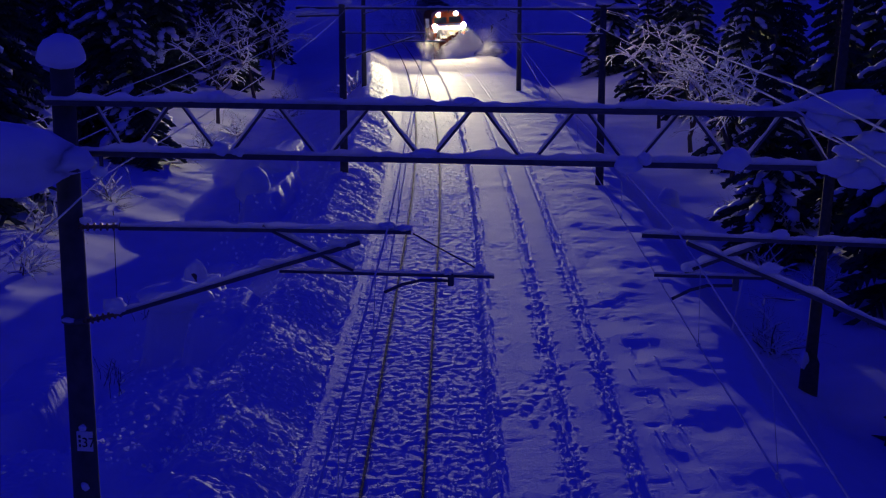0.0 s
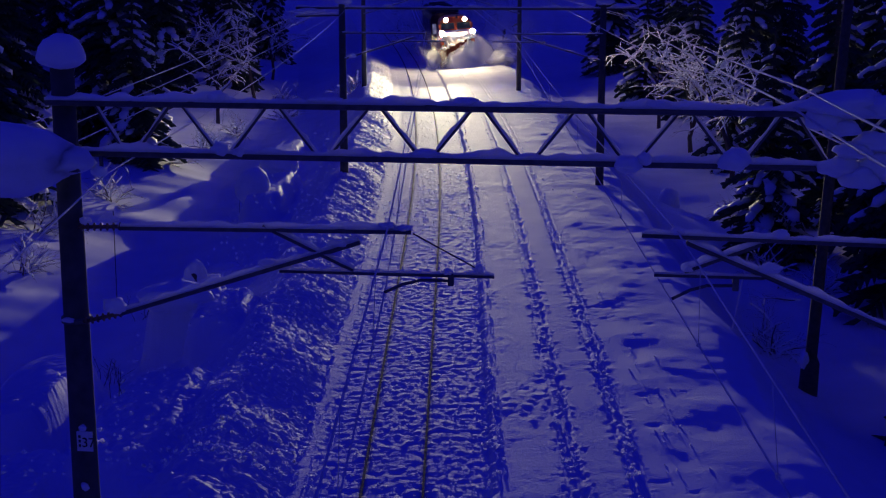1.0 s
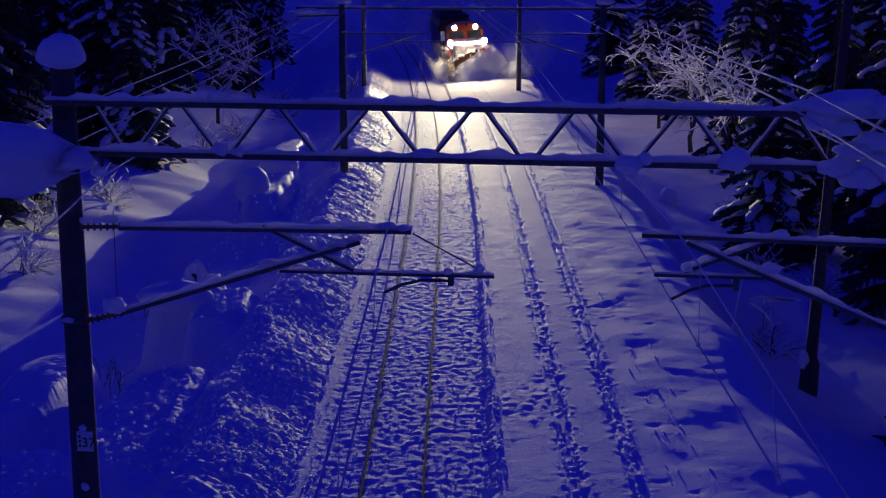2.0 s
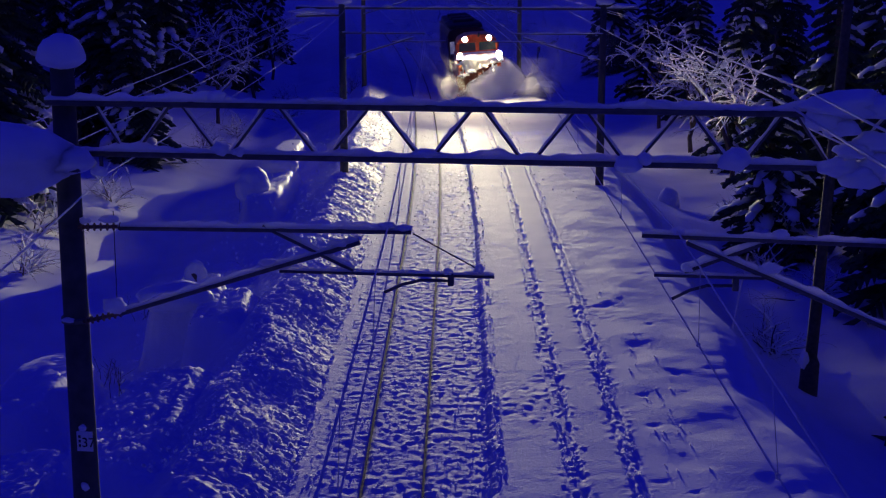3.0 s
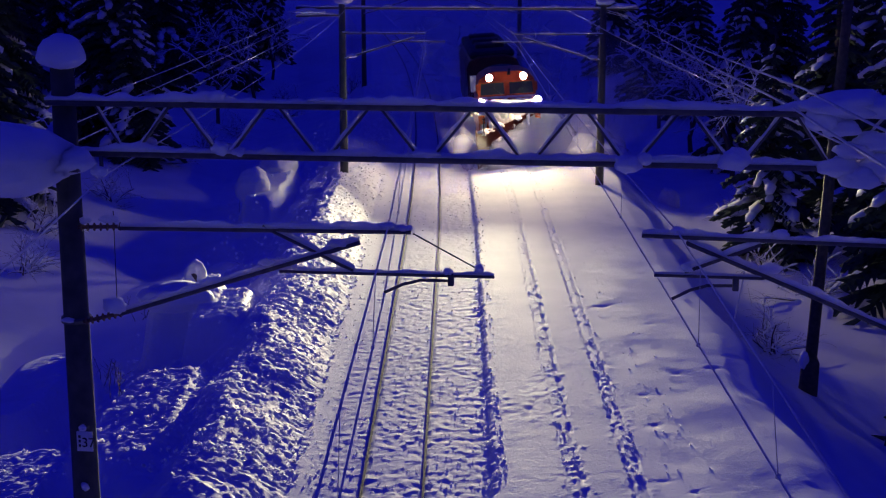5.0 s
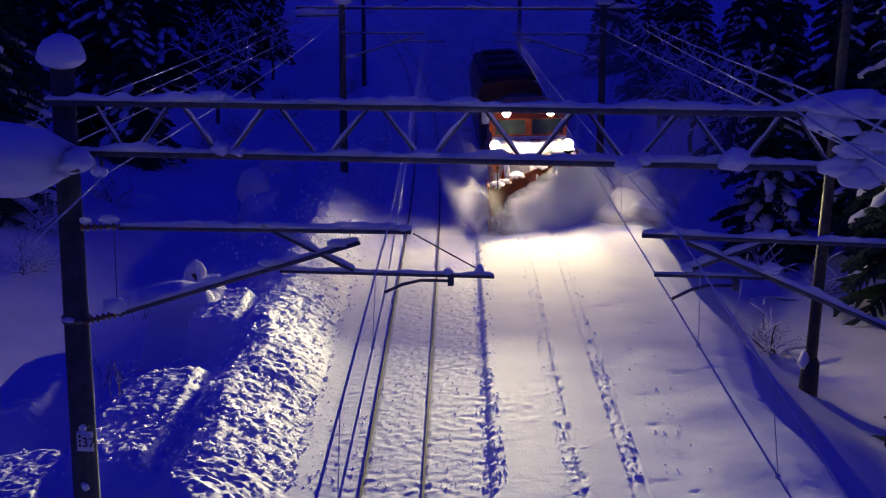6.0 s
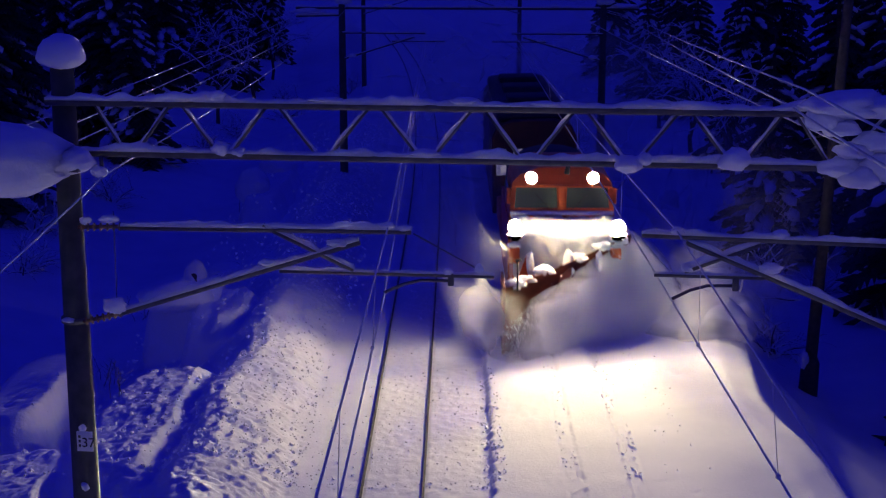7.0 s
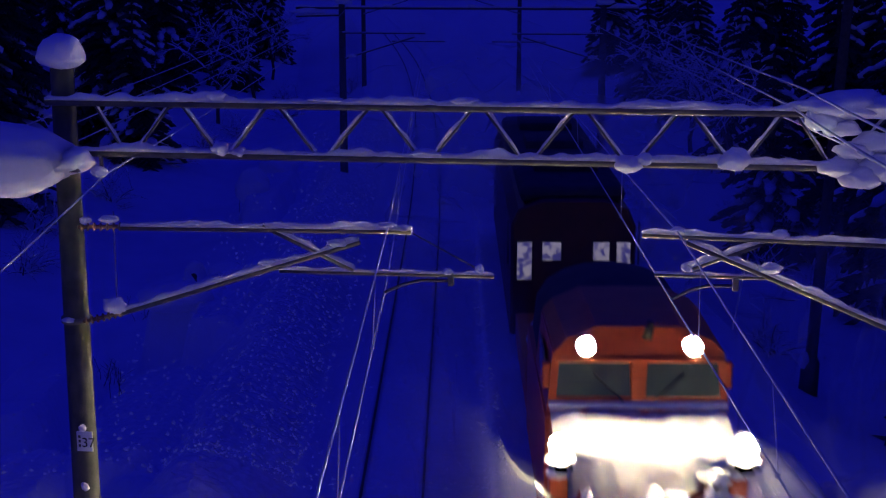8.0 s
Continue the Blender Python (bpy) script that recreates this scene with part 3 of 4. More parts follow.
def plough_vehicle():
    root = empty("snow_plough_wagon", pose(0, 0, 0), "orange snow plough wagon with blazing headlamps and snow-caked front", "snow plough")
    # cab body: outline in x-z, lofted along y (y grows away from the front)
    def sec(y, w, ztop, zsh):
        return [(-w, y, 0.75), (w, y, 0.75), (w, y, zsh), (w * 0.8, y, ztop - 0.08), (w * 0.4, y, ztop), (-w * 0.4, y, ztop), (-w * 0.8, y, ztop - 0.08), (-w, y, zsh)]
    bm = bmesh.new()
    ring_loft(bm, [sec(0.0, 1.17, 2.58, 2.46), sec(0.02, 1.22, 2.60, 2.48), sec(4.6, 1.22, 2.60, 2.48)])
    body = part("body", bm, ORANGE, root, "orange painted steel body", False)
    bm = bmesh.new()
    box(bm, -1.2, 1.2, 4.55, 9.6, 0.8, 1.35, 0.04)
    deck = part("deck", bm, ORANGE, root, "low orange deck behind the cab")
    bm = bmesh.new()
    blob(bm, (0, 7.0, 1.38), (1.1, 2.4, 0.14), 77, 0.3, 3, 0.7)
    part("snow_cover", bm, SNOW_PILE, deck, "snow lying on the deck")
    # upper cab with a rounded roof front
    bm = bmesh.new()
    ring_loft(bm, [[(-1.2, 0.0, 2.58), (1.2, 0.0, 2.58), (1.13, 0.1, 3.37), (-1.13, 0.1, 3.37)], [(-1.22, 2.2, 2.58), (1.22, 2.2, 2.58), (1.15, 2.2, 3.37), (-1.15, 2.2, 3.37)]])
    cab = part("cab", bm, ORANGE, root, "orange driver's cab", False)
    bm = bmesh.new()
    ring_loft(bm, [[(-1.14, 0.04, 3.30), (1.14, 0.04, 3.30), (1.10, 0.05, 3.40), (0.95, 0.1, 3.54), (0.55, 0.14, 3.70), (-0.55, 0.14, 3.70), (-0.95, 0.1, 3.54), (-1.10, 0.05, 3.40)], [(-1.16, 2.2, 3.30), (1.16, 2.2, 3.30), (1.13, 2.2, 3.42), (1.0, 2.2, 3.56), (0.6, 2.2, 3.74), (-0.6, 2.2, 3.74), (-1.0, 2.2, 3.56), (-1.13, 2.2, 3.42)]])
    part("visor", bm, ORANGE, cab, "orange roof front", False)
    bm = bmesh.new()
    box(bm, -1.1, 1.1, -0.03, 0.08, 3.255, 3.31, 0.012)
    part("rain_gutter", bm, ORANGE, cab, "orange ledge over the windscreens")
    bm = bmesh.new()
    box(bm, -0.09, 0.09, -0.02, 0.09, 2.72, 3.26, 0.015)
    part("centre_post", bm, ORANGE, cab, "orange post between the windscreens")
    for s in (-1, 1):
        bm = bmesh.new()
        box(bm, min(s * 1.14, s * 1.26), max(s * 1.14, s * 1.26), 0.1, 0.24, 2.85, 3.22, 0.03)
        part("mirror", bm, ORANGE, cab, "orange mirror housing")
    for s in (-1, 1):
        bm = bmesh.new()
        ring_loft(bm, [[(s * 0.10, -0.012, 2.78), (s * 1.08, -0.012, 2.78), (s * 1.04, 0.06, 3.25), (s * 0.12, 0.06, 3.25)],
                       [(s * 0.10, 0.03, 2.78), (s * 1.08, 0.03, 2.78), (s * 1.04, 0.12, 3.25), (s * 0.12, 0.12, 3.25)]])
        part("windscreen", bm, GLASS, cab, "dark wet windscreen", False)
        bm = bmesh.new()
        tube(bm, [(s * 0.2, -0.03, 2.72), (s * 0.6, 0.0, 3.1)], 0.012, 6)
        part("wiper", bm, BLACK, cab)
        bm = bmesh.new()
        box(bm, s * 1.2 - 0.012, s * 1.2 + 0.012, 0.6, 1.6, 2.75, 3.2, 0.01)
        part("side_window", bm, GLASS, cab)
    bm = bmesh.new()
    box(bm, -1.18, 1.18, -0.06, 0.1, 2.62, 2.71, 0.02)
    part("sill", bm, SNOW_PILE, cab, "snow-dusted window sill")
    bm = bmesh.new()
    tube(bm, [(0.10, 0.06, 3.56), (0.14, 0.02, 3.80)], [0.07, 0.045], 10)
    part("horn", bm, BLACK, cab)
    # dark roof of the long engine house
    bm = bmesh.new()
    def roof(y, w, z0, z1):
        return [(math.cos(math.pi * k / 10) * w, y, z0 + math.sin(math.pi * k / 10) ** 0.6 * (z1 - z0)) for k in range(11)]
    ring_loft(bm, [roof(1.9, 0.9, 3.2, 3.6), roof(2.3, 1.18, 2.6, 3.7), roof(4.2, 1.16, 2.6, 3.66), roof(4.7, 1.05, 2.6, 3.5)])
    part("roof", bm, DARKROOF, root, "dark sooty rounded roof")
    # short bonnet in front of the cab, plastered with snow
    bm = bmesh.new()
    ring_loft(bm, [[(-1.15, -1.0, 1.3), (1.15, -1.0, 1.3), (1.1, -1.0, 2.25), (-1.1, -1.0, 2.25)], [(-1.18, 0.0, 1.2), (1.18, 0.0, 1.2), (1.16, 0.0, 2.5), (-1.16, 0.0, 2.5)]])
    bonnet = part("bonnet", bm, ORANGE, root, "orange bonnet", False)
    bm = bmesh.new()
    nx, nz = 40, 24
    grid = []
    for j in range(nz + 1):
        row = []
        v = j / nz
        for i in range(nx + 1):
            u = i / nx * 2 - 1
            hang = 1.06 + 0.4 * noise.noise((u * 2.2, 1.0, 0.0)) + 0.32 * noise.noise((u * 6.0, 3.0, 0.0)) + 0.2 * max(0.0, 1 - abs(u - 0.05) * 9) + 0.2 * max(0.0, 1 - abs(u - 0.62) * 10)
            f = v * hang
            if f < 0.45:
                p = Vector((u * 1.16, -0.02 - f / 0.45 * 1.0, 2.60 - 0.22 * f / 0.45))
            else:
                p = Vector((u * 1.14, -1.06, 2.38 - (f - 0.45) * 1.35))
            n1 = 0.09 * noise.noise((u * 3.0, f * 3.0, 7.0)) + 0.04 * noise.noise((u * 9.0, f * 8.0, 9.0))
            bulge = 0.2 * max(0.0, 1 - (abs(u) / 0.86) ** 3) * min(1.0, f / 0.3)
            p += Vector((0, -abs(n1) * 1.2 - bulge, n1 * 0.7))
            row.append(bm.verts.new(p))
        grid.append(row)
    for j in range(nz):
        for i in range(nx):
            bm.faces.new((grid[j][i], grid[j][i + 1], grid[j + 1][i + 1], grid[j + 1][i]))
    bmesh.ops.solidify(bm, geom=bm.faces[:], thickness=0.05)
    part("snow_crust", bm, SNOW_PILE, bonnet, "thick snow plastered over the bonnet")
    for k, (x, z, w, h) in enumerate(((0.06, 1.78, 0.13, 0.34), (0.72, 1.86, 0.08, 0.24), (-0.78, 1.8, 0.09, 0.28), (1.12, 2.14, 0.16, 0.07), (-1.12, 2.14, 0.16, 0.06))):
        bm = bmesh.new()
        blob(bm, (x, -1.42 if abs(x) < 1 else -1.1, z), (w, 0.12, h), 140 + k, 0.3, 3)
        part("snow_tongue", bm, SNOW_PILE, bonnet, "tongue of packed snow")
    # lamps, with added beam boxes below that light track, bank and trees
    for s in (-1, 1):
        lamp(root, s * 0.7, 0.04, 3.47, 0.125, 0.06, GLOW_TOP)
        lamp(root, s * 1.13, -1.46, 2.64, 0.14, 0.02, GLOW_WIDE, 0.0, 0.11)
        beam_helper(root, s * 1.13, -1.64, 2.405, 0.025, 0.23, 82, GLOW_FAR, 2.0)
        if s > 0:
            beam_helper(root, s * 1.13, -1.64, 2.35, 0.025, 0.145, 68, GLOW_MIDDLE, 2.0, 16, 0.075)
        else:
            beam_helper(root, s * 1.13, -1.64, 2.35, 0.025, 0.145, 68, GLOW_SIDE, 3.5, -11, 0.068)
        # snow lump added to cover the black beam boxes
        bm = bmesh.new()
        blob(bm, (s * 1.13, -1.46, 2.462), (0.2, 0.2, 0.05), 160 + s, 0.3, 3, 0.9)
        part("snow_cap", bm, SNOW_PILE, bonnet, "snow added over the black beam box")
        bm = bmesh.new()
        tube(bm, [(s * 1.13, -0.95, 2.30), (s * 1.13, -1.22, 2.42), (s * 1.13, -1.42, 2.60)], 0.045, 8)
        part("lamp_bracket", bm, BLACK, bonnet)
        bm = bmesh.new()
        box(bm, s * 1.12 - 0.12, s * 1.12 + 0.12, -1.2, -0.95, 1.75, 2.1, 0.03)
        part("buffer_box", bm, ORANGE, bonnet, "orange corner box")
    bm = bmesh.new()
    box(bm, -0.12, 0.12, -1.6, -1.0, 1.35, 1.75, 0.03)
    part("post", bm, RUSTRED, bonnet, "red post of the blade lift")
    # blade: a curved moldboard set askew, leading on one side
    bm = bmesh.new()
    rows = []
    for i in range(19):
        f = i / 18
        x = -1.38 + 2.85 * f
        y0 = -2.7 + 1.9 * f ** 0.8
        top = 1.55 + 0.85 * f ** 1.3
        row = []
        for j in range(11):
            g = j / 10
            zz = 0.06 + (top - 0.06) * g
            back = 0.42 * math.sin(g * math.pi) - 0.22 * g * f
            row.append(bm.verts.new((x, y0 + back, zz)))
        rows.append(row)
    for r0, r1 in zip(rows, rows[1:]):
        for k in range(10):
            bm.faces.new((r0[k], r1[k], r1[k + 1], r0[k + 1]))
    bmesh.ops.solidify(bm, geom=bm.faces[:], thickness=0.05)
    blade = part("plough_blade", bm, RUSTRED, root, "worn red curved plough blade")
    bm = bmesh.new()
    box(bm, -1.42, -1.36, -2.72, -1.2, 0.08, 1.58, 0.01)
    part("side_plate", bm, RUSTRED, blade, "dark red side plate")
    bm = bmesh.new()
    tube(bm, [(-1.1, -2.45, 1.45), (-1.1, -2.45, 2.1)], 0.02, 8)
    tube(bm, [(-1.15, -2.45, 2.1), (-1.02, -2.45, 2.12)], 0.03, 8)
    part("marker_rod", bm, BLACK, blade, "thin dark marker rod")
    for k, (x, y, z, s) in enumerate(((-1.15, -2.3, 1.6, 0.16), (-0.9, -2.1, 1.65, 0.15), (-0.5, -1.9, 1.8, 0.17), (0.3, -1.5, 2.0, 0.15), (0.8, -1.3, 2.2, 0.14), (1.2, -1.1, 2.3, 0.16))):
        bm = bmesh.new()
        blob(bm, (x, y, z - 0.04), (s * 1.25, s * 0.8, s * 0.62), 100 + k, 0.6, 3)
        part("snow_lump", bm, SNOW_PILE, blade, "snow clinging to the blade")
    # running gear
    bm = bmesh.new()
    box(bm, -1.0, 1.0, -0.9, 9.2, 0.55, 0.8, 0.03)
    part("underframe", bm, BLACK, root)
    for y in (1.2, 2.8, 6.6, 8.2):
        bm = bmesh.new()
        for s in (-0.5, 0.5):
            tube(bm, [(s - 0.06, y, 0.38), (s + 0.06, y, 0.38)], 0.38, 24)
        tube(bm, [(-0.6, y, 0.38), (0.6, y, 0.38)], 0.07, 10)
        part("wheelset", bm, STEEL, root)
    return root


def locomotive():
    root = empty("locomotive", pose(0, 0, 0), "dark red locomotive with lit cab windows pushing the plough", "locomotive")
    bm = bmesh.new()
    def sec(y, w, z1):
        return [(-w, y, 0.7), (w, y, 0.7), (w, y, 3.0), (w * 0.88, y, 3.35), (w * 0.5, y, z1), (-w * 0.5, y, z1), (-w * 0.88, y, 3.35), (-w, y, 3.0)]
    ring_loft(bm, [sec(0, 1.22, 3.5), sec(0.06, 1.28, 3.55), sec(13.0, 1.28, 3.55), sec(13.06, 1.2, 3.5)])
    body = part("body", bm, DARKRED, root, "dark red steel body", False)
    for x0, x1, zlo in ((-1.18, -0.82, 1.85), (-0.66, -0.22, 2.26), (0.38, 0.77, 2.26), (0.86, 1.2, 2.2)):
        bm = bmesh.new()
        box(bm, x0, x1, -0.03, 0.02, zlo, 2.70, 0.02)
        frame_ = part("window_frame", bm, BLACK, body, "dark rubber window frame")
        bm = bmesh.new()
        box(bm, x0 + 0.03, x1 - 0.03, -0.042, -0.031, zlo + 0.03, 2.67, 0.004)
        part("pane", bm, CAB_GLOW, frame_, "warmly lit cab window pane")
    bm = bmesh.new()
    box(bm, -1.1, 1.1, 0.3, 12.5, 3.4, 3.78, 0.18)
    part("roof", bm, DARKROOF, root, "dark roof with equipment")
    for y in (3.0, 6.5, 10.0):
        bm = bmesh.new()
        box(bm, -0.7, 0.7, y - 0.8, y + 0.8, 3.7, 3.98, 0.05)
        part("roof_box", bm, DARKROOF, root)
    for s in (-1, 1):
        bm = bmesh.new()
        tube(bm, [(s * 1.34, -0.02, 2.2), (s * 1.34, -0.02, 3.1)], 0.02, 8)
        part("handrail", bm, STEEL, root)
    bm = bmesh.new()
    box(bm, -1.0, 1.0, 0.2, 12.8, 0.5, 0.75, 0.03)
    part("underframe", bm, BLACK, root)
    for y in (1.6, 3.6, 9.4, 11.4):
        bm = bmesh.new()
        for s in (-0.5, 0.5):
            tube(bm, [(s - 0.06, y, 0.42), (s + 0.06, y, 0.42)], 0.42, 24)
        tube(bm, [(-0.6, y, 0.42), (0.6, y, 0.42)], 0.07, 10)
        part("wheelset", bm, STEEL, root)
    return root


plough = plough_vehicle()
loco = locomotive()


def mat_dust(name, density, streak, through=0.5):
    """Airborne snow: thin, lit through, with ragged see-through patches and faded rims."""
    m = bpy.data.materials.new(name)
    m.use_nodes = True
    nt = m.node_tree
    nt.nodes.clear()
    out = nt.nodes.new("ShaderNodeOutputMaterial")
    mix = nt.nodes.new("ShaderNodeMixShader")
    clear = nt.nodes.new("ShaderNodeBsdfTransparent")
    body = nt.nodes.new("ShaderNodeMixShader")
    body.inputs[0].default_value = through
    dif = nt.nodes.new("ShaderNodeBsdfDiffuse")
    tra = nt.nodes.new("ShaderNodeBsdfTranslucent")
    for b in (dif, tra):
        b.inputs["Color"].default_value = (0.86, 0.86, 0.88, 1)
    uv = nt.nodes.new("ShaderNodeUVMap")
    uv.uv_map = "rim"
    sp = nt.nodes.new("ShaderNodeSeparateXYZ")
    tc = nt.nodes.new("ShaderNodeTexCoord")
    mp = nt.nodes.new("ShaderNodeMapping")
    mp.inputs["Scale"].default_value = streak
    nz = nt.nodes.new("ShaderNodeTexNoise")
    nz.inputs["Scale"].default_value = 1.0
    nz.inputs["Detail"].default_value = 3.0

    def calc(op, a, b):
        n = nt.nodes.new("ShaderNodeMath")
        n.operation = op
        for k, v in enumerate((a, b)):
            if isinstance(v, (int, float)):
                n.inputs[k].default_value = v
            else:
                nt.links.new(v, n.inputs[k])
        return n.outputs[0]
    nt.links.new(uv.outputs[0], sp.inputs[0])
    nt.links.new(tc.outputs["Object"], mp.inputs[0])
    nt.links.new(mp.outputs[0], nz.inputs["Vector"])
    u, v = sp.outputs["X"], sp.outputs["Y"]
    rim = calc("MULTIPLY", calc("MULTIPLY", u, calc("SUBTRACT", 1.0, u)), calc("MULTIPLY", v, calc("SUBTRACT", 1.0, v)))
    rim = calc("POWER", calc("MULTIPLY", rim, 16.0), 1.7)
    ragged = calc("MAXIMUM", calc("MULTIPLY", calc("SUBTRACT", nz.outputs["Fac"], 0.22), 2.0), 0.0)
    alpha = calc("MINIMUM", calc("MULTIPLY", calc("MULTIPLY", rim, ragged), density), 0.97)
    nt.links.new(alpha, mix.inputs[0])
    nt.links.new(clear.outputs[0], mix.inputs[1])
    nt.links.new(dif.outputs[0], body.inputs[1])
    nt.links.new(tra.outputs[0], body.inputs[2])
    nt.links.new(body.outputs[0], mix.inputs[2])
    nt.links.new(mix.outputs[0], out.inputs["Surface"])
    return m


DUST_THICK = mat_dust("flung_snow", 4.5, (0.4, 0.9, 1.7), 0.25)
DUST_WAKE = mat_dust("wake_snow", 0.6, (0.35, 0.4, 0.5))
DUST_SIDE = mat_dust("blown_snow", 0.8, (0.7, 0.7, 0.9))
DUST_THIN = mat_dust("drifting_snow", 0.32, (0.6, 0.6, 0.9))


def sheet(parent, name, place, material, seed, label, nu=28, nv=16, rough=0.16):
    """A curved veil of snow, from place(u, v), made uneven."""
    bm = bmesh.new()
    layer = bm.loops.layers.uv.new("rim")
    grid = []
    for i in range(nu + 1):
        row = []
        for j in range(nv + 1):
            p = Vector(place(i / nu, j / nv))
            p += Vector((noise.noise(p * 1.3 + Vector((seed, 0, 0))), noise.noise(p * 1.3 + Vector((0, seed, 0))), noise.noise(p * 1.6 + Vector((0, 0, seed))))) * rough * 2
            row.append(bm.verts.new(p))
        grid.append(row)
    for i in range(nu):
        for j in range(nv):
            f = bm.faces.new((grid[i][j], grid[i + 1][j], grid[i + 1][j + 1], grid[i][j + 1]))
            for loop, (a, b) in zip(f.loops, ((i, j), (i + 1, j), (i + 1, j + 1), (i, j + 1))):
                loop[layer].uv = (a / nu, b / nv)
    return part(name, bm, material, parent, label)


def snow_spray():
    """Snow flung up by the blade: a rolling curl, veils of drift, clods and grains."""
    root = empty("snow_spray", pose(0, 0, 0), "rolling cloud of loose snow thrown up by the plough", "snow spray")

    def crest(x):
        f = max(0.0, min(1.0, (x + 1.38) / 2.6))
        return (0.55 + 1.5 * f ** 0.8) * math.exp(-(max(0.0, x - 1.2) / 1.35) ** 2)

    def curl(off, reach, high):
        def place(u, v):
            x = -1.5 + (4.9 + reach) * u
            yb = -2.75 + 2.0 * max(0.0, min(1.0, (x + 1.38) / 2.85)) ** 0.8 - 0.2 - off
            top = crest(x) * (1 + high) + 0.15
            ang = v * 2.4
            return (x + 0.5 * v * u, yb - 0.6 * math.cos(ang) + 0.3 * v, -0.1 + top * (0.5 - 0.5 * math.cos(min(math.pi, ang * 1.3))))
        return place
    for k, (off, reach, high) in enumerate(((0.0, 0.0, 0.0), (0.3, 0.5, 0.1), (-0.15, 0.8, 0.18), (0.15, 0.3, -0.2))):
        sheet(root, "curl", curl(off, reach, high), DUST_THICK, 3.0 + k * 5, "rolling curl of ploughed snow", rough=0.09)

    def roll(x0, x1, y0, y1, high):
        def place(u, v):
            return (x0 + (x1 - x0) * u, y0 + (y1 - y0) * v, -0.1 + high * math.sin(math.pi * u) ** 0.7 * math.sin(math.pi * v) ** 0.6)
        return place
    for k, (x0, x1, y0, y1, high) in enumerate(((1.5, 4.6, -2.6, 1.6, 1.15), (2.2, 5.0, -1.6, 3.0, 1.3))):
        sheet(root, "roll", roll(x0, x1, y0, y1, high), DUST_THICK, 33.0 + k * 7, "wave of snow pushed over the shoulder", rough=0.1)
    # veils on both sides of the train
    def veil(x0, x1, y0, y1, high):
        def place(u, v):
            return (x0 + (x1 - x0) * u + 0.3 * math.sin(v * 3), y0 + (y1 - y0) * u, -0.5 + high * v)
        return place
    for k, (x0, x1, y0, y1, high) in enumerate(((-1.1, -3.0, -3.6, -1.9, 2.4), (-1.3, -3.6, -2.4, 1.5, 3.3), (-1.2, -4.2, -0.5, 5.0, 3.4), (1.5, 5.6, -2.8, 1.0, 2.9), (1.8, 6.4, -1.4, 5.0, 3.4), (1.2, 6.0, 3.0, 12.0, 4.6), (3.0, 9.5, -1.5, 6.0, 5.0), (2.4, 8.5, 2.0, 14.0, 5.5), (-1.0, -5.0, 4.0, 14.0, 4.0))):
        sheet(root, "drift", veil(x0, x1, y0, y1, high), DUST_SIDE if k == 0 else DUST_THIN, 20.0 + k * 3, "thin veil of drifting snow")
    def curtain(y, x0, x1, high):
        def place(u, v):
            return (x0 + (x1 - x0) * u, y + 1.2 * math.sin(u * 3 + y), -0.6 + high * v)
        return place
    for k, (y, x0, x1, high) in enumerate(((12.5, -6.0, 7.5, 5.0), (22.0, -7.0, 8.0, 6.5), (30.0, -8.0, 9.0, 7.5))):
        sheet(root, "drift", curtain(y, x0, x1, high), DUST_WAKE, 50.0 + k * 4, "thin veil of drifting snow", rough=0.4)
    rng = random.Random(5)
    verts, faces = [], []

    def grain(p, r):
        n = len(verts)
        a, b = rng.random() * 6.28, rng.random() * 6.28
        m = Euler((a, b, a * 1.7)).to_matrix()
        for q in ((1, 1, 1), (-1, -1, 1), (-1, 1, -1), (1, -1, -1)):
            verts.append(tuple(p + m @ Vector(q) * r))
        faces.extend(((n, n + 1, n + 2), (n, n + 3, n + 1), (n, n + 2, n + 3), (n + 1, n + 3, n + 2)))
    for i in range(5000):
        f = rng.random()
        x = -1.35 + 4.2 * f
        yb = -2.75 + 1.9 * min(1.0, f * 1.4) ** 0.8
        h = crest(x) * 1.05 * rng.random() ** 0.7
        p = Vector((x + rng.gauss(0, 0.12), yb - 0.2 - abs(rng.gauss(0, 0.3 + 0.25 * f)), 0.15 + h))
        if noise.noise(p * 1.6) > -0.1 or rng.random() < 0.2:
            grain(p, rng.uniform(0.003, 0.009))
    for i in range(3500):
        f = rng.random()
        p = Vector((-1.45 - abs(rng.gauss(0, 0.35 + 0.5 * f)), -2.6 + 4.5 * f, 0.1 + abs(rng.gauss(0, 0.5 + 0.5 * f))))
        if noise.noise(p * 1.1) > 0.0 or rng.random() < 0.15:
            grain(p, rng.uniform(0.003, 0.008))
    me = bpy.data.meshes.new("loose_snow")
    me.from_pydata(verts, [], faces)
    me.materials.append(SNOW_PILE)
    ob = new("loose_snow", me)
    ob.parent = root
    tagged(ob, "loose grains of flying snow", "", "", "stuff")
    return root


spray = snow_spray()


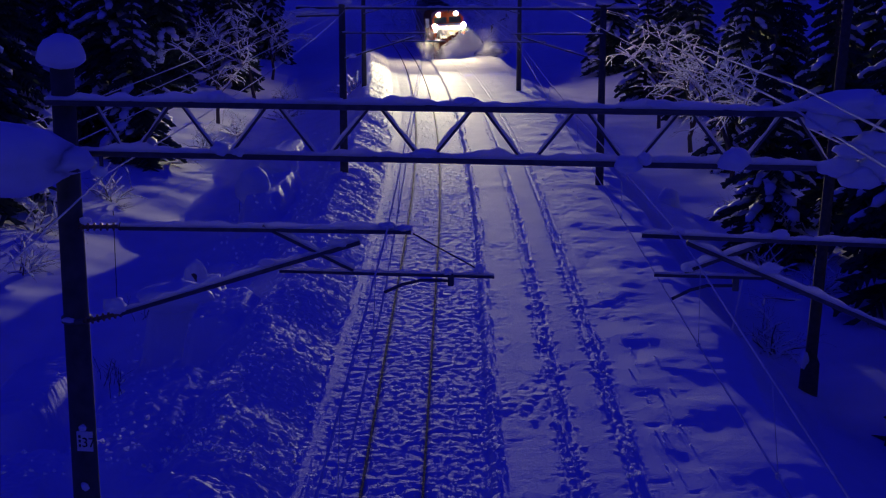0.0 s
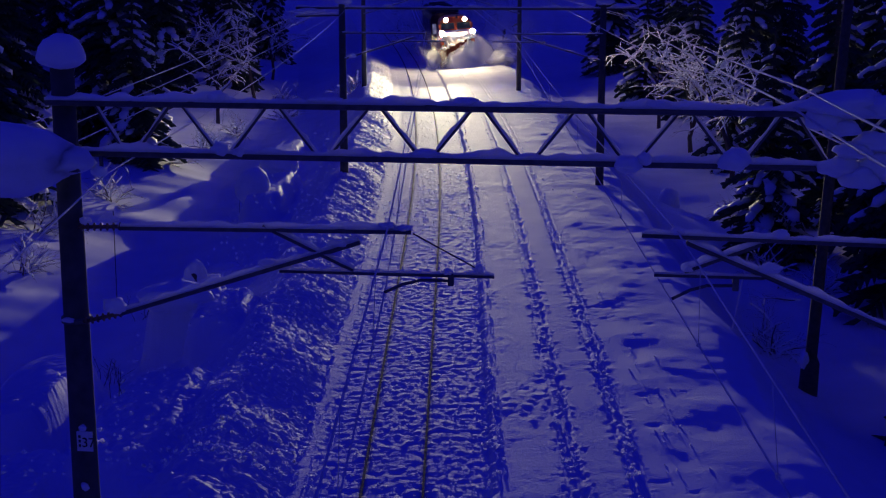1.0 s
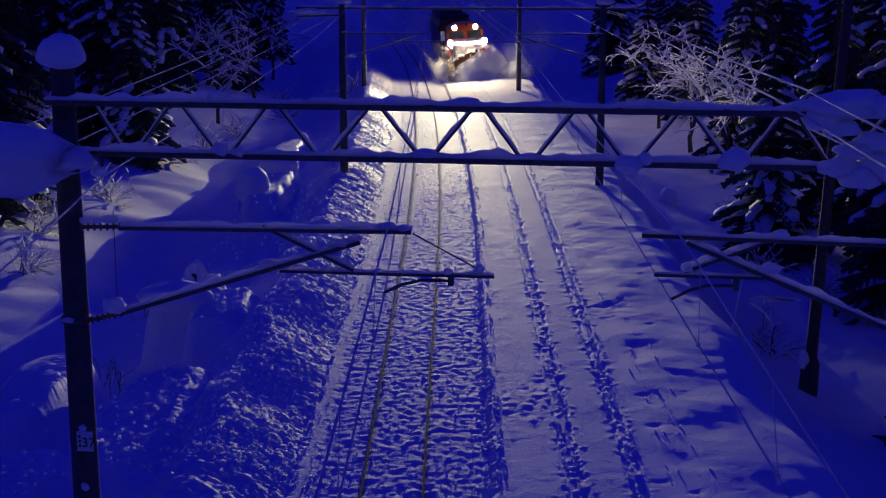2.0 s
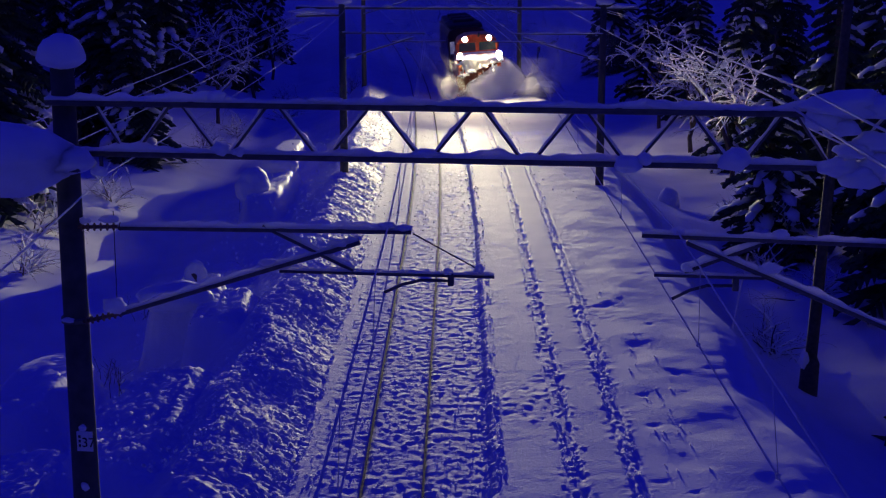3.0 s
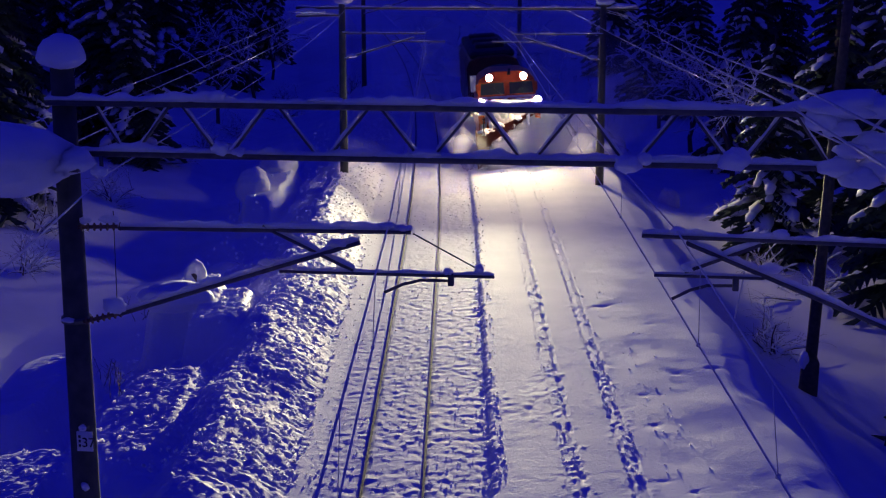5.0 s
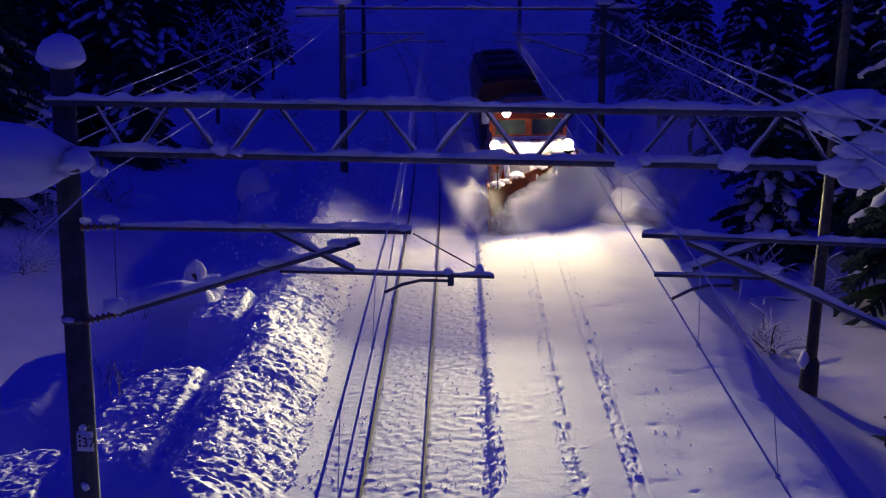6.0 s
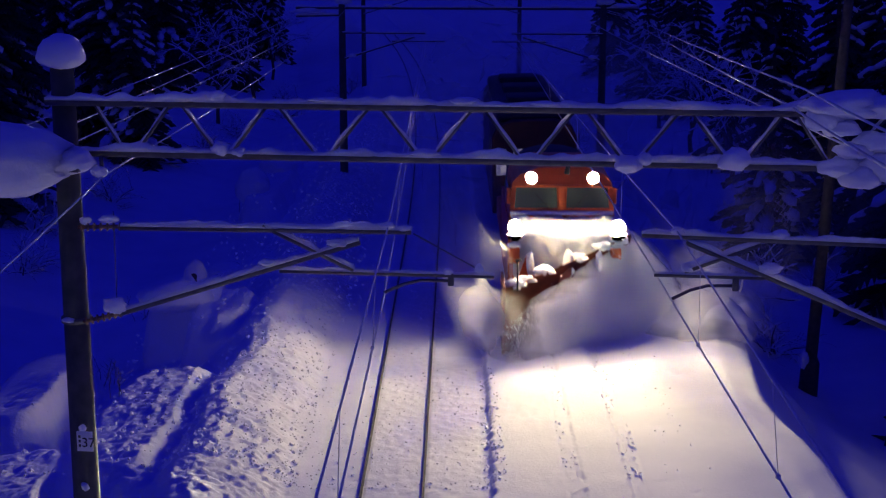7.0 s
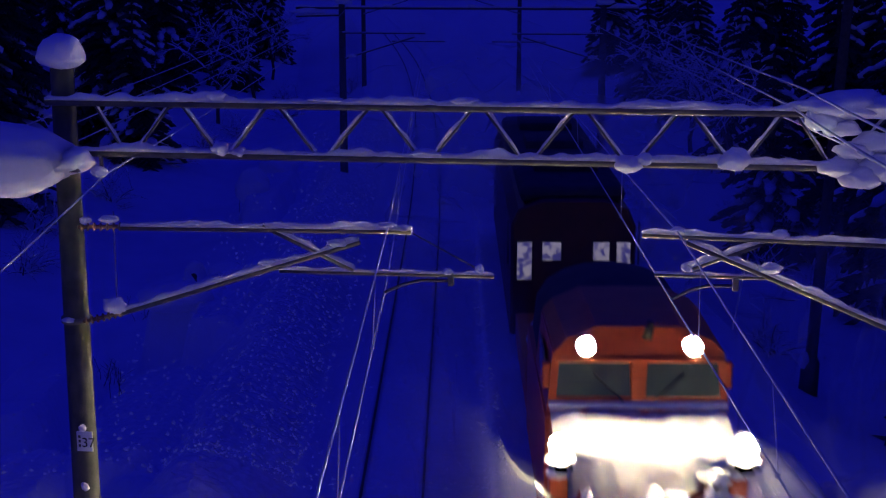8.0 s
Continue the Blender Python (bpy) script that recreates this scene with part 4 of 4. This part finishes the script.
# ---- pole, bushes, trees ----
def plain_pole():
    root = empty("telegraph_pole", pose(8.7, 32.6, ground_z(8.7, 32.6) - 0.2, 0, 2.0, 0), "slim dark wooden pole with snow at its foot", "pole")
    bm = bmesh.new()
    tube(bm, [(0, 0, 0), (0.05, 0, 6), (0.12, 0, 12.5)], [0.15, 0.13, 0.10], 14)
    pole = part("pole", bm, WOOD_POLE, root)
    bm = bmesh.new()
    tube(bm, [(0.01, 0, 0.0), (0.01, 0, 0.95), (0.02, 0, 1.1)], [0.24, 0.22, 0.15], 14)
    part("foot", bm, WOOD_POLE, pole, "thick dark foot of the pole")
    lump(pole, (-0.2, -0.12, 1.05), (0.13, 0.14, 0.28), 60)
    return root


plain_pole()


def mound(x, y, size, seed, label):
    """A boulder or stump under a thick snow cap."""
    z = ground_z(x, y)
    root = empty("snowy_boulder", pose(x, y, z - 0.1), label, "boulder", "boulders in the snow")
    bm = bmesh.new()
    blob(bm, (0, 0, size[2] * 0.25), (size[0] * 0.8, size[1] * 0.8, size[2] * 0.6), seed, 0.2, 3, 0.2)
    part("rock", bm, BARK, root, "dark rock")
    bm = bmesh.new()
    blob(bm, (0, 0.05, size[2] * 0.32), (size[0] * 1.05, size[1] * 1.05, size[2] * 0.85), seed + 3, 0.16, 4, 0.0)
    part("snow_cap", bm, SNOW, root, "smooth rounded cap of snow")
    return root


mound(-6.6, 31.3, (0.85, 0.6, 0.42), 2.0, "big boulder under a smooth thick cap of snow")
mound(-6.5, 33.2, (0.26, 0.26, 0.5), 5.0, "slim stump wrapped in snow beside the boulder")
mound(-7.3, 48.6, (0.62, 0.6, 0.8), 8.0, "low boulder under a rounded cap of snow")
mound(-7.0, 53.6, (0.7, 0.9, 0.6), 11.0, "lumpy snow-covered rock on the bank")
mound(-7.3, 64.0, (0.45, 0.45, 1.0), 14.0, "snow-wrapped stump on the bank")
mound(8.8, 56.0, (0.42, 0.42, 0.7), 17.0, "small round bush buried in snow")
mound(-7.1, 41.2, (0.5, 0.4, 0.3), 23.0, "low snow hump in the field")


def snow_rods(bm_wood, bm_snow, pts, radii, snow):
    tube(bm_wood, pts, radii, 5 if radii[0] < 0.05 else 8, False)
    if snow:
        for a, b, r in zip(pts, pts[1:], radii):
            d = (b - a)
            if d.length < 0.02 or abs(d.normalized().z) > 0.9:
                continue
            off = Vector((0, 0, r * 0.9 + 0.012))
            tube(bm_snow, [a + off, a.lerp(b, 0.5) + off * 1.5, b + off], [r + 0.008, r + 0.026, r + 0.008], 5, False)


def grow(bw, bt, bs, rng, p, d, length, r, depth, droop):
    pts, radii = [p.copy()], [r]
    n = 4
    for i in range(n):
        d = (d + Vector((rng.gauss(0, 0.16), rng.gauss(0, 0.16), rng.gauss(0, 0.1) - droop * (0.06 + 0.05 * i)))).normalized()
        p = p + d * length / n
        pts.append(p.copy())
        radii.append(r * (1 - 0.5 * (i + 1) / n))
    snow_rods(bw if depth > 1 else bt, bs, pts, radii, r < 0.09 and depth > 0)
    if depth == 0:
        return
    kids = 4 if depth > 1 else 5
    for k in range(kids):
        f = 0.3 + 0.7 * (k + rng.random() * 0.6) / kids
        idx = min(n - 1, int(f * n))
        q = pts[idx].lerp(pts[idx + 1], f * n - idx)
        side = Vector((rng.gauss(0, 1), rng.gauss(0, 1), rng.gauss(0.25, 0.5)))
        nd = (d * 0.65 + side.normalized() * 0.75).normalized()
        grow(bw, bt, bs, rng, q, nd, length * rng.uniform(0.5, 0.72), radii[idx] * 0.5, depth - 1, droop)


def bare_tree(name, h, r, seed, depth, droop, label, category, stems=1):
    root = empty(name, pose(0, -200, -50), label, category, "bare trees" if stems == 1 else "bare shrubs")
    rng = random.Random(seed)
    bw, bt, bs = bmesh.new(), bmesh.new(), bmesh.new()
    for k in range(stems):
        lean = Vector((rng.gauss(0, 0.12 if stems == 1 else 0.45), rng.gauss(0, 0.12 if stems == 1 else 0.45), 1)).normalized()
        grow(bw, bt, bs, rng, Vector((0, 0, -0.2)), lean, h * rng.uniform(0.7, 1.0), r, depth, droop)
    part("trunk", bw, BARK, root, "dark bark")
    tagged(part("fine_growth", bt, BARK, root, "fine bare twigs"), kind="stuff")
    tagged(part("snow_load", bs, SNOW_PILE, root, "snow lying along the branches"), kind="stuff")
    return root


def spruce(h, spread, seed, label, pads=0.52):
    root = empty("spruce", pose(0, -200, -50), label, "spruce tree", "spruces")
    rng = random.Random(seed)
    bm = bmesh.new()
    tube(bm, [(0, 0, -0.5), (0.05, 0, h * 0.5), (0, 0.03, h)], [0.2, 0.12, 0.015], 8)
    part("trunk", bm, BARK, root, "dark bark")
    bn, bs = bmesh.new(), bmesh.new()
    levels = int(h * 2.4)
    for lv in range(levels):
        f = lv / levels
        z = h * (0.06 + 0.92 * f)
        for k in range(7 if f < 0.8 else 5):
            a = rng.random() * 6.283
            L = spread * (1 - f) ** 0.85 * rng.uniform(0.7, 1.12) + 0.12
            out = Vector((math.cos(a), math.sin(a), 0))
            side = Vector((-math.sin(a), math.cos(a), 0))
            pts = []
            for i in range(6):
                t = i / 5
                pts.append(Vector((0, 0, z)) + out * L * t + Vector((0, 0, 0.12 * L * t - 0.5 * L * t * t)))
            for i in range(5):
                w0 = 0.26 * L * math.sin(math.pi * min(1, 0.15 + 0.8 * i / 5)) + 0.03
                w1 = 0.26 * L * math.sin(math.pi * min(1, 0.15 + 0.8 * (i + 1) / 5)) + 0.01
                for sg in (-1, 1):
                    for q in range(2):
                        u0 = (i + q * 0.5) / 5
                        base = pts[i].lerp(pts[i + 1], q * 0.5)
                        wid = w0 * rng.uniform(0.7, 1.4)
                        tip = base + side * sg * wid + out * wid * 0.7 - Vector((0, 0, wid * rng.uniform(0.25, 0.7)))
                        th = 0.05 + 0.05 * L
                        v = [bn.verts.new(base - out * th), bn.verts.new(base + out * th + Vector((0, 0, 0.02))), bn.verts.new(tip), bn.verts.new(base.lerp(tip, 0.5) + Vector((0, 0, -0.09 - 0.04 * L)))]
                        bn.faces.new((v[0], v[1], v[2]))
                        bn.faces.new((v[0], v[2], v[3]))
                        bn.faces.new((v[1], v[3], v[2]))
            if rng.random() < pads and L > 0.3:
                for t, sc in ((0.55, 1.0), (0.85, 0.75)):
                    c = Vector((0, 0, z)) + out * L * t + Vector((0, 0, 0.12 * L * t - 0.5 * L * t * t + 0.05))
                    g = bmesh.ops.create_icosphere(bs, subdivisions=1, radius=1.0)
                    rx = 0.2 * L * sc + 0.05
                    for v in g["verts"]:
                        q = v.co * (1 + 0.35 * noise.noise(v.co * 1.5 + c))
                        v.co = c + out * q.x * rx * 1.25 + side * q.y * rx * 0.8 + Vector((0, 0, q.z * (0.06 + 0.07 * L) - q.x * rx * 0.55))
    tagged(part("crown", bn, NEEDLE, root, "dark green drooping needle branches", False), kind="stuff")
    tagged(part("snow_load", bs, SNOW_PILE, root, "pads of snow on the branches"), kind="stuff")
    return root


def place_all(proto, spots):
    first = True
    for x, y, turn, size in spots:
        m = pose(x, y, ground_z(x, y) - 0.15, 0, 0, turn)
        if first:
            proto.matrix_basis = m
            first = False
        else:
            copy_thing(proto, m)


SPRUCE_A = spruce(11.0, 2.3, 11, "tall dark spruce with a little snow on its boughs", 0.2)
SPRUCE_B = spruce(8.0, 2.1, 12, "bushy dark spruce heaped with snow")
SPRUCE_C = spruce(14.0, 2.6, 13, "very tall dark spruce with snowy boughs", 0.25)
BARE_A = bare_tree("bare_tree", 5.2, 0.13, 21, 4, 0.5, "leafless tree with snow-lined branches", "bare tree")
BARE_B = bare_tree("bare_tree", 6.0, 0.12, 22, 4, 1.0, "leafless tree bowed under snow", "bare tree")
SHRUB = bare_tree("bare_shrub", 1.5, 0.03, 23, 2, 0.6, "leafless shrub with frosted twigs", "shrub", 7)
rng = random.Random(77)
left = {0: [], 1: [], 2: []}
for k in range(95):
    for tries in range(30):
        y = rng.uniform(44, 150)
        x = bend(y) * 0.6 - rng.uniform(13.5, 42) - max(0, 60 - y) * 0.25
        if all((x - a) ** 2 + (y - b) ** 2 > 9 for lst in left.values() for a, b, _, _ in lst):
            left[k % 3].append((x, y, rng.uniform(0, 360), 1))
            break
place_all(SPRUCE_B, [(10.9, 47.5, 10, 1), (13.6, 66, 140, 1), (14.5, 84, 33, 1), (12.6, 92, 70, 1), (16.5, 105, 10, 1)] + left[0])
place_all(SPRUCE_A, [(14.2, 52, 0, 1), (13.7, 40.0, 50, 1), (15.5, 73, 70, 1), (16, 95, 200, 1), (12.5, 112, 120, 1), (18, 120, 30, 1)] + left[1])
place_all(SPRUCE_C, [(15.2, 45.5, 30, 1), (15.0, 34.0, 100, 1), (12.6, 29.5, 15, 1), (18.5, 60, 60, 1), (19, 82, 250, 1), (17, 38, 180, 1), (20, 70, 90, 1), (21, 100, 40, 1), (22, 53, 300, 1), (15, 130, 200, 1)] + left[2])
place_all(BARE_A, [(12.6, 62, 0, 1), (-13.5, 92, 70, 1), (12.2, 71, 130, 1), (-14.5, 108, 300, 1)])
place_all(BARE_B, [(13.0, 57, 180, 1), (11.8, 80, 90, 1), (-13.6, 78, 110, 1)])
place_all(SHRUB, [(-6.7, 86.5, 0, 1), (11.2, 42, 40, 1), (10.4, 44.5, 130, 1), (-13.2, 40.5, 80, 1), (-14.5, 46, 10, 1), (-13.6, 62, 200, 1), (-12.8, 68, 60, 1), (-12.2, 75, 310, 1), (11.4, 53, 220, 1), (-13.5, 53, 150, 1), (-10.6, 84, 20, 1), (8.6, 36, 250, 1), (-11.8, 95, 140, 1)])


def weeds(x, y, h, n, seed):
    """A tuft of dry stalks standing out of the snow."""
    rng = random.Random(seed)
    bm = bmesh.new()
    for k in range(n):
        b = Vector((rng.gauss(0, 0.12), rng.gauss(0, 0.12), -0.1))
        t = b + Vector((rng.gauss(0, 0.14), rng.gauss(0, 0.1), h * rng.uniform(0.6, 1.1)))
        tube(bm, [b, b.lerp(t, 0.5) + Vector((rng.gauss(0, 0.03), 0, 0)), t], [0.009, 0.007, 0.004], 5)
        for q in range(3):
            c = b.lerp(t, 0.5 + 0.16 * q)
            tube(bm, [c, c + Vector((rng.gauss(0, 0.1), rng.gauss(0, 0.08), 0.12))], [0.005, 0.003], 4)
    ob = part("dry_weed", bm, BARK, None)
    ob.matrix_basis = pose(x, y, ground_z(x, y))
    return tagged(ob, "tuft of dry stalks poking out of the snow", "plant", "dry stalks")


for k, (x, y, h, n) in enumerate(((-8.0, 51.5, 1.4, 6), (-8.1, 30.5, 0.9, 5), (-6.9, 26.0, 0.8, 5), (-8.6, 36.5, 0.7, 4), (-6.4, 25.0, 0.7, 4), (-7.6, 48.8, 0.8, 4), (8.3, 36.0, 0.8, 4), (-6.6, 86.0, 1.2, 5))):
    weeds(x, y, h, n, 50 + k)


def stake():
    bm = bmesh.new()
    tube(bm, [(0, 0, -0.3), (0.35, 0.1, 1.75)], [0.02, 0.018], 8)
    ob = part("snow_stake", bm, PLATE, None)
    ob.matrix_basis = pose(6.3, 30.5, ground_z(6.3, 30.5))
    return tagged(ob, "thin leaning snow stake on the shoulder", "stake")


stake()


def clods():
    """Broken crumbs of snow along the ruts, the cut edge and the thrown bank."""
    rng = random.Random(9)
    verts, faces = [], []
    base = ((1, 0, 0), (-1, 0, 0), (0, 1, 0), (0, -1, 0), (0, 0, 1), (0, 0, -1))
    tri = ((0, 2, 4), (2, 1, 4), (1, 3, 4), (3, 0, 4), (2, 0, 5), (1, 2, 5), (3, 1, 5), (0, 3, 5))
    bands = ((-4.9, -2.6, 4200, 0.012, 0.05), (-8.5, -4.9, 1200, 0.02, 0.07), (-2.7, 0.5, 1800, 0.008, 0.03), (0.45, 0.85, 800, 0.01, 0.045), (1.78, 2.02, 600, 0.01, 0.035), (2.78, 3.1, 900, 0.01, 0.04), (3.2, 4.2, 260, 0.01, 0.035))
    for a, b, n, r0, r1 in bands:
        for k in range(n):
            y = 21 + 55 * rng.random() ** 1.5
            s0 = rng.uniform(a, b)
            if a > 1.5 and noise.noise((s0 * 2.0, y * 0.9, 4.0)) < -0.05:
                continue
            r = r0 + (r1 - r0) * rng.random() ** 3
            c = Vector((s0 + bend(y), y, surface(s0, y) + r * 0.3))
            m = Euler((rng.random() * 6, rng.random() * 6, rng.random() * 6)).to_matrix()
            i0 = len(verts)
            for q in base:
                verts.append(tuple(c + m @ (Vector(q) * r * rng.uniform(0.6, 1.25))))
            faces.extend((i0 + p[0], i0 + p[1], i0 + p[2]) for p in tri)
    me = bpy.data.meshes.new("snow_clods")
    me.from_pydata(verts, [], faces)
    me.materials.append(SNOW_PILE)
    return tagged(new("snow_clods", me), "broken crumbs of snow on bank and ruts", "snow clods", "", "stuff")


clods()


# ---- motion ----
def motions():
    rows = ((0.0, 111.0), (1.5, 97.5), (3.0, 80.5), (3.5, 74.3), (4.0, 68.2), (4.5, 62.1), (5.0, 56.0), (5.5, 49.8), (6.0, 43.6), (6.5, 37.3), (7.0, 30.8), (7.5, 24.1), (8.0, 17.3))
    def at(y):
        turn = math.degrees(math.atan2(-(bend(y + 2) - bend(y - 2)), 4))
        lean = -4.0 * max(0.0, min(1.0, (y - 34) / 25))
        return pose(bend(y) + 2.4, y, 0.0, 0, lean, turn)
    walk(plough, [(t, at(y)) for t, y in rows])
    walk(spray, [(t, at(y)) for t, y in rows])
    walk(loco, [(t, at(y + 10.3)) for t, y in rows])


motions()
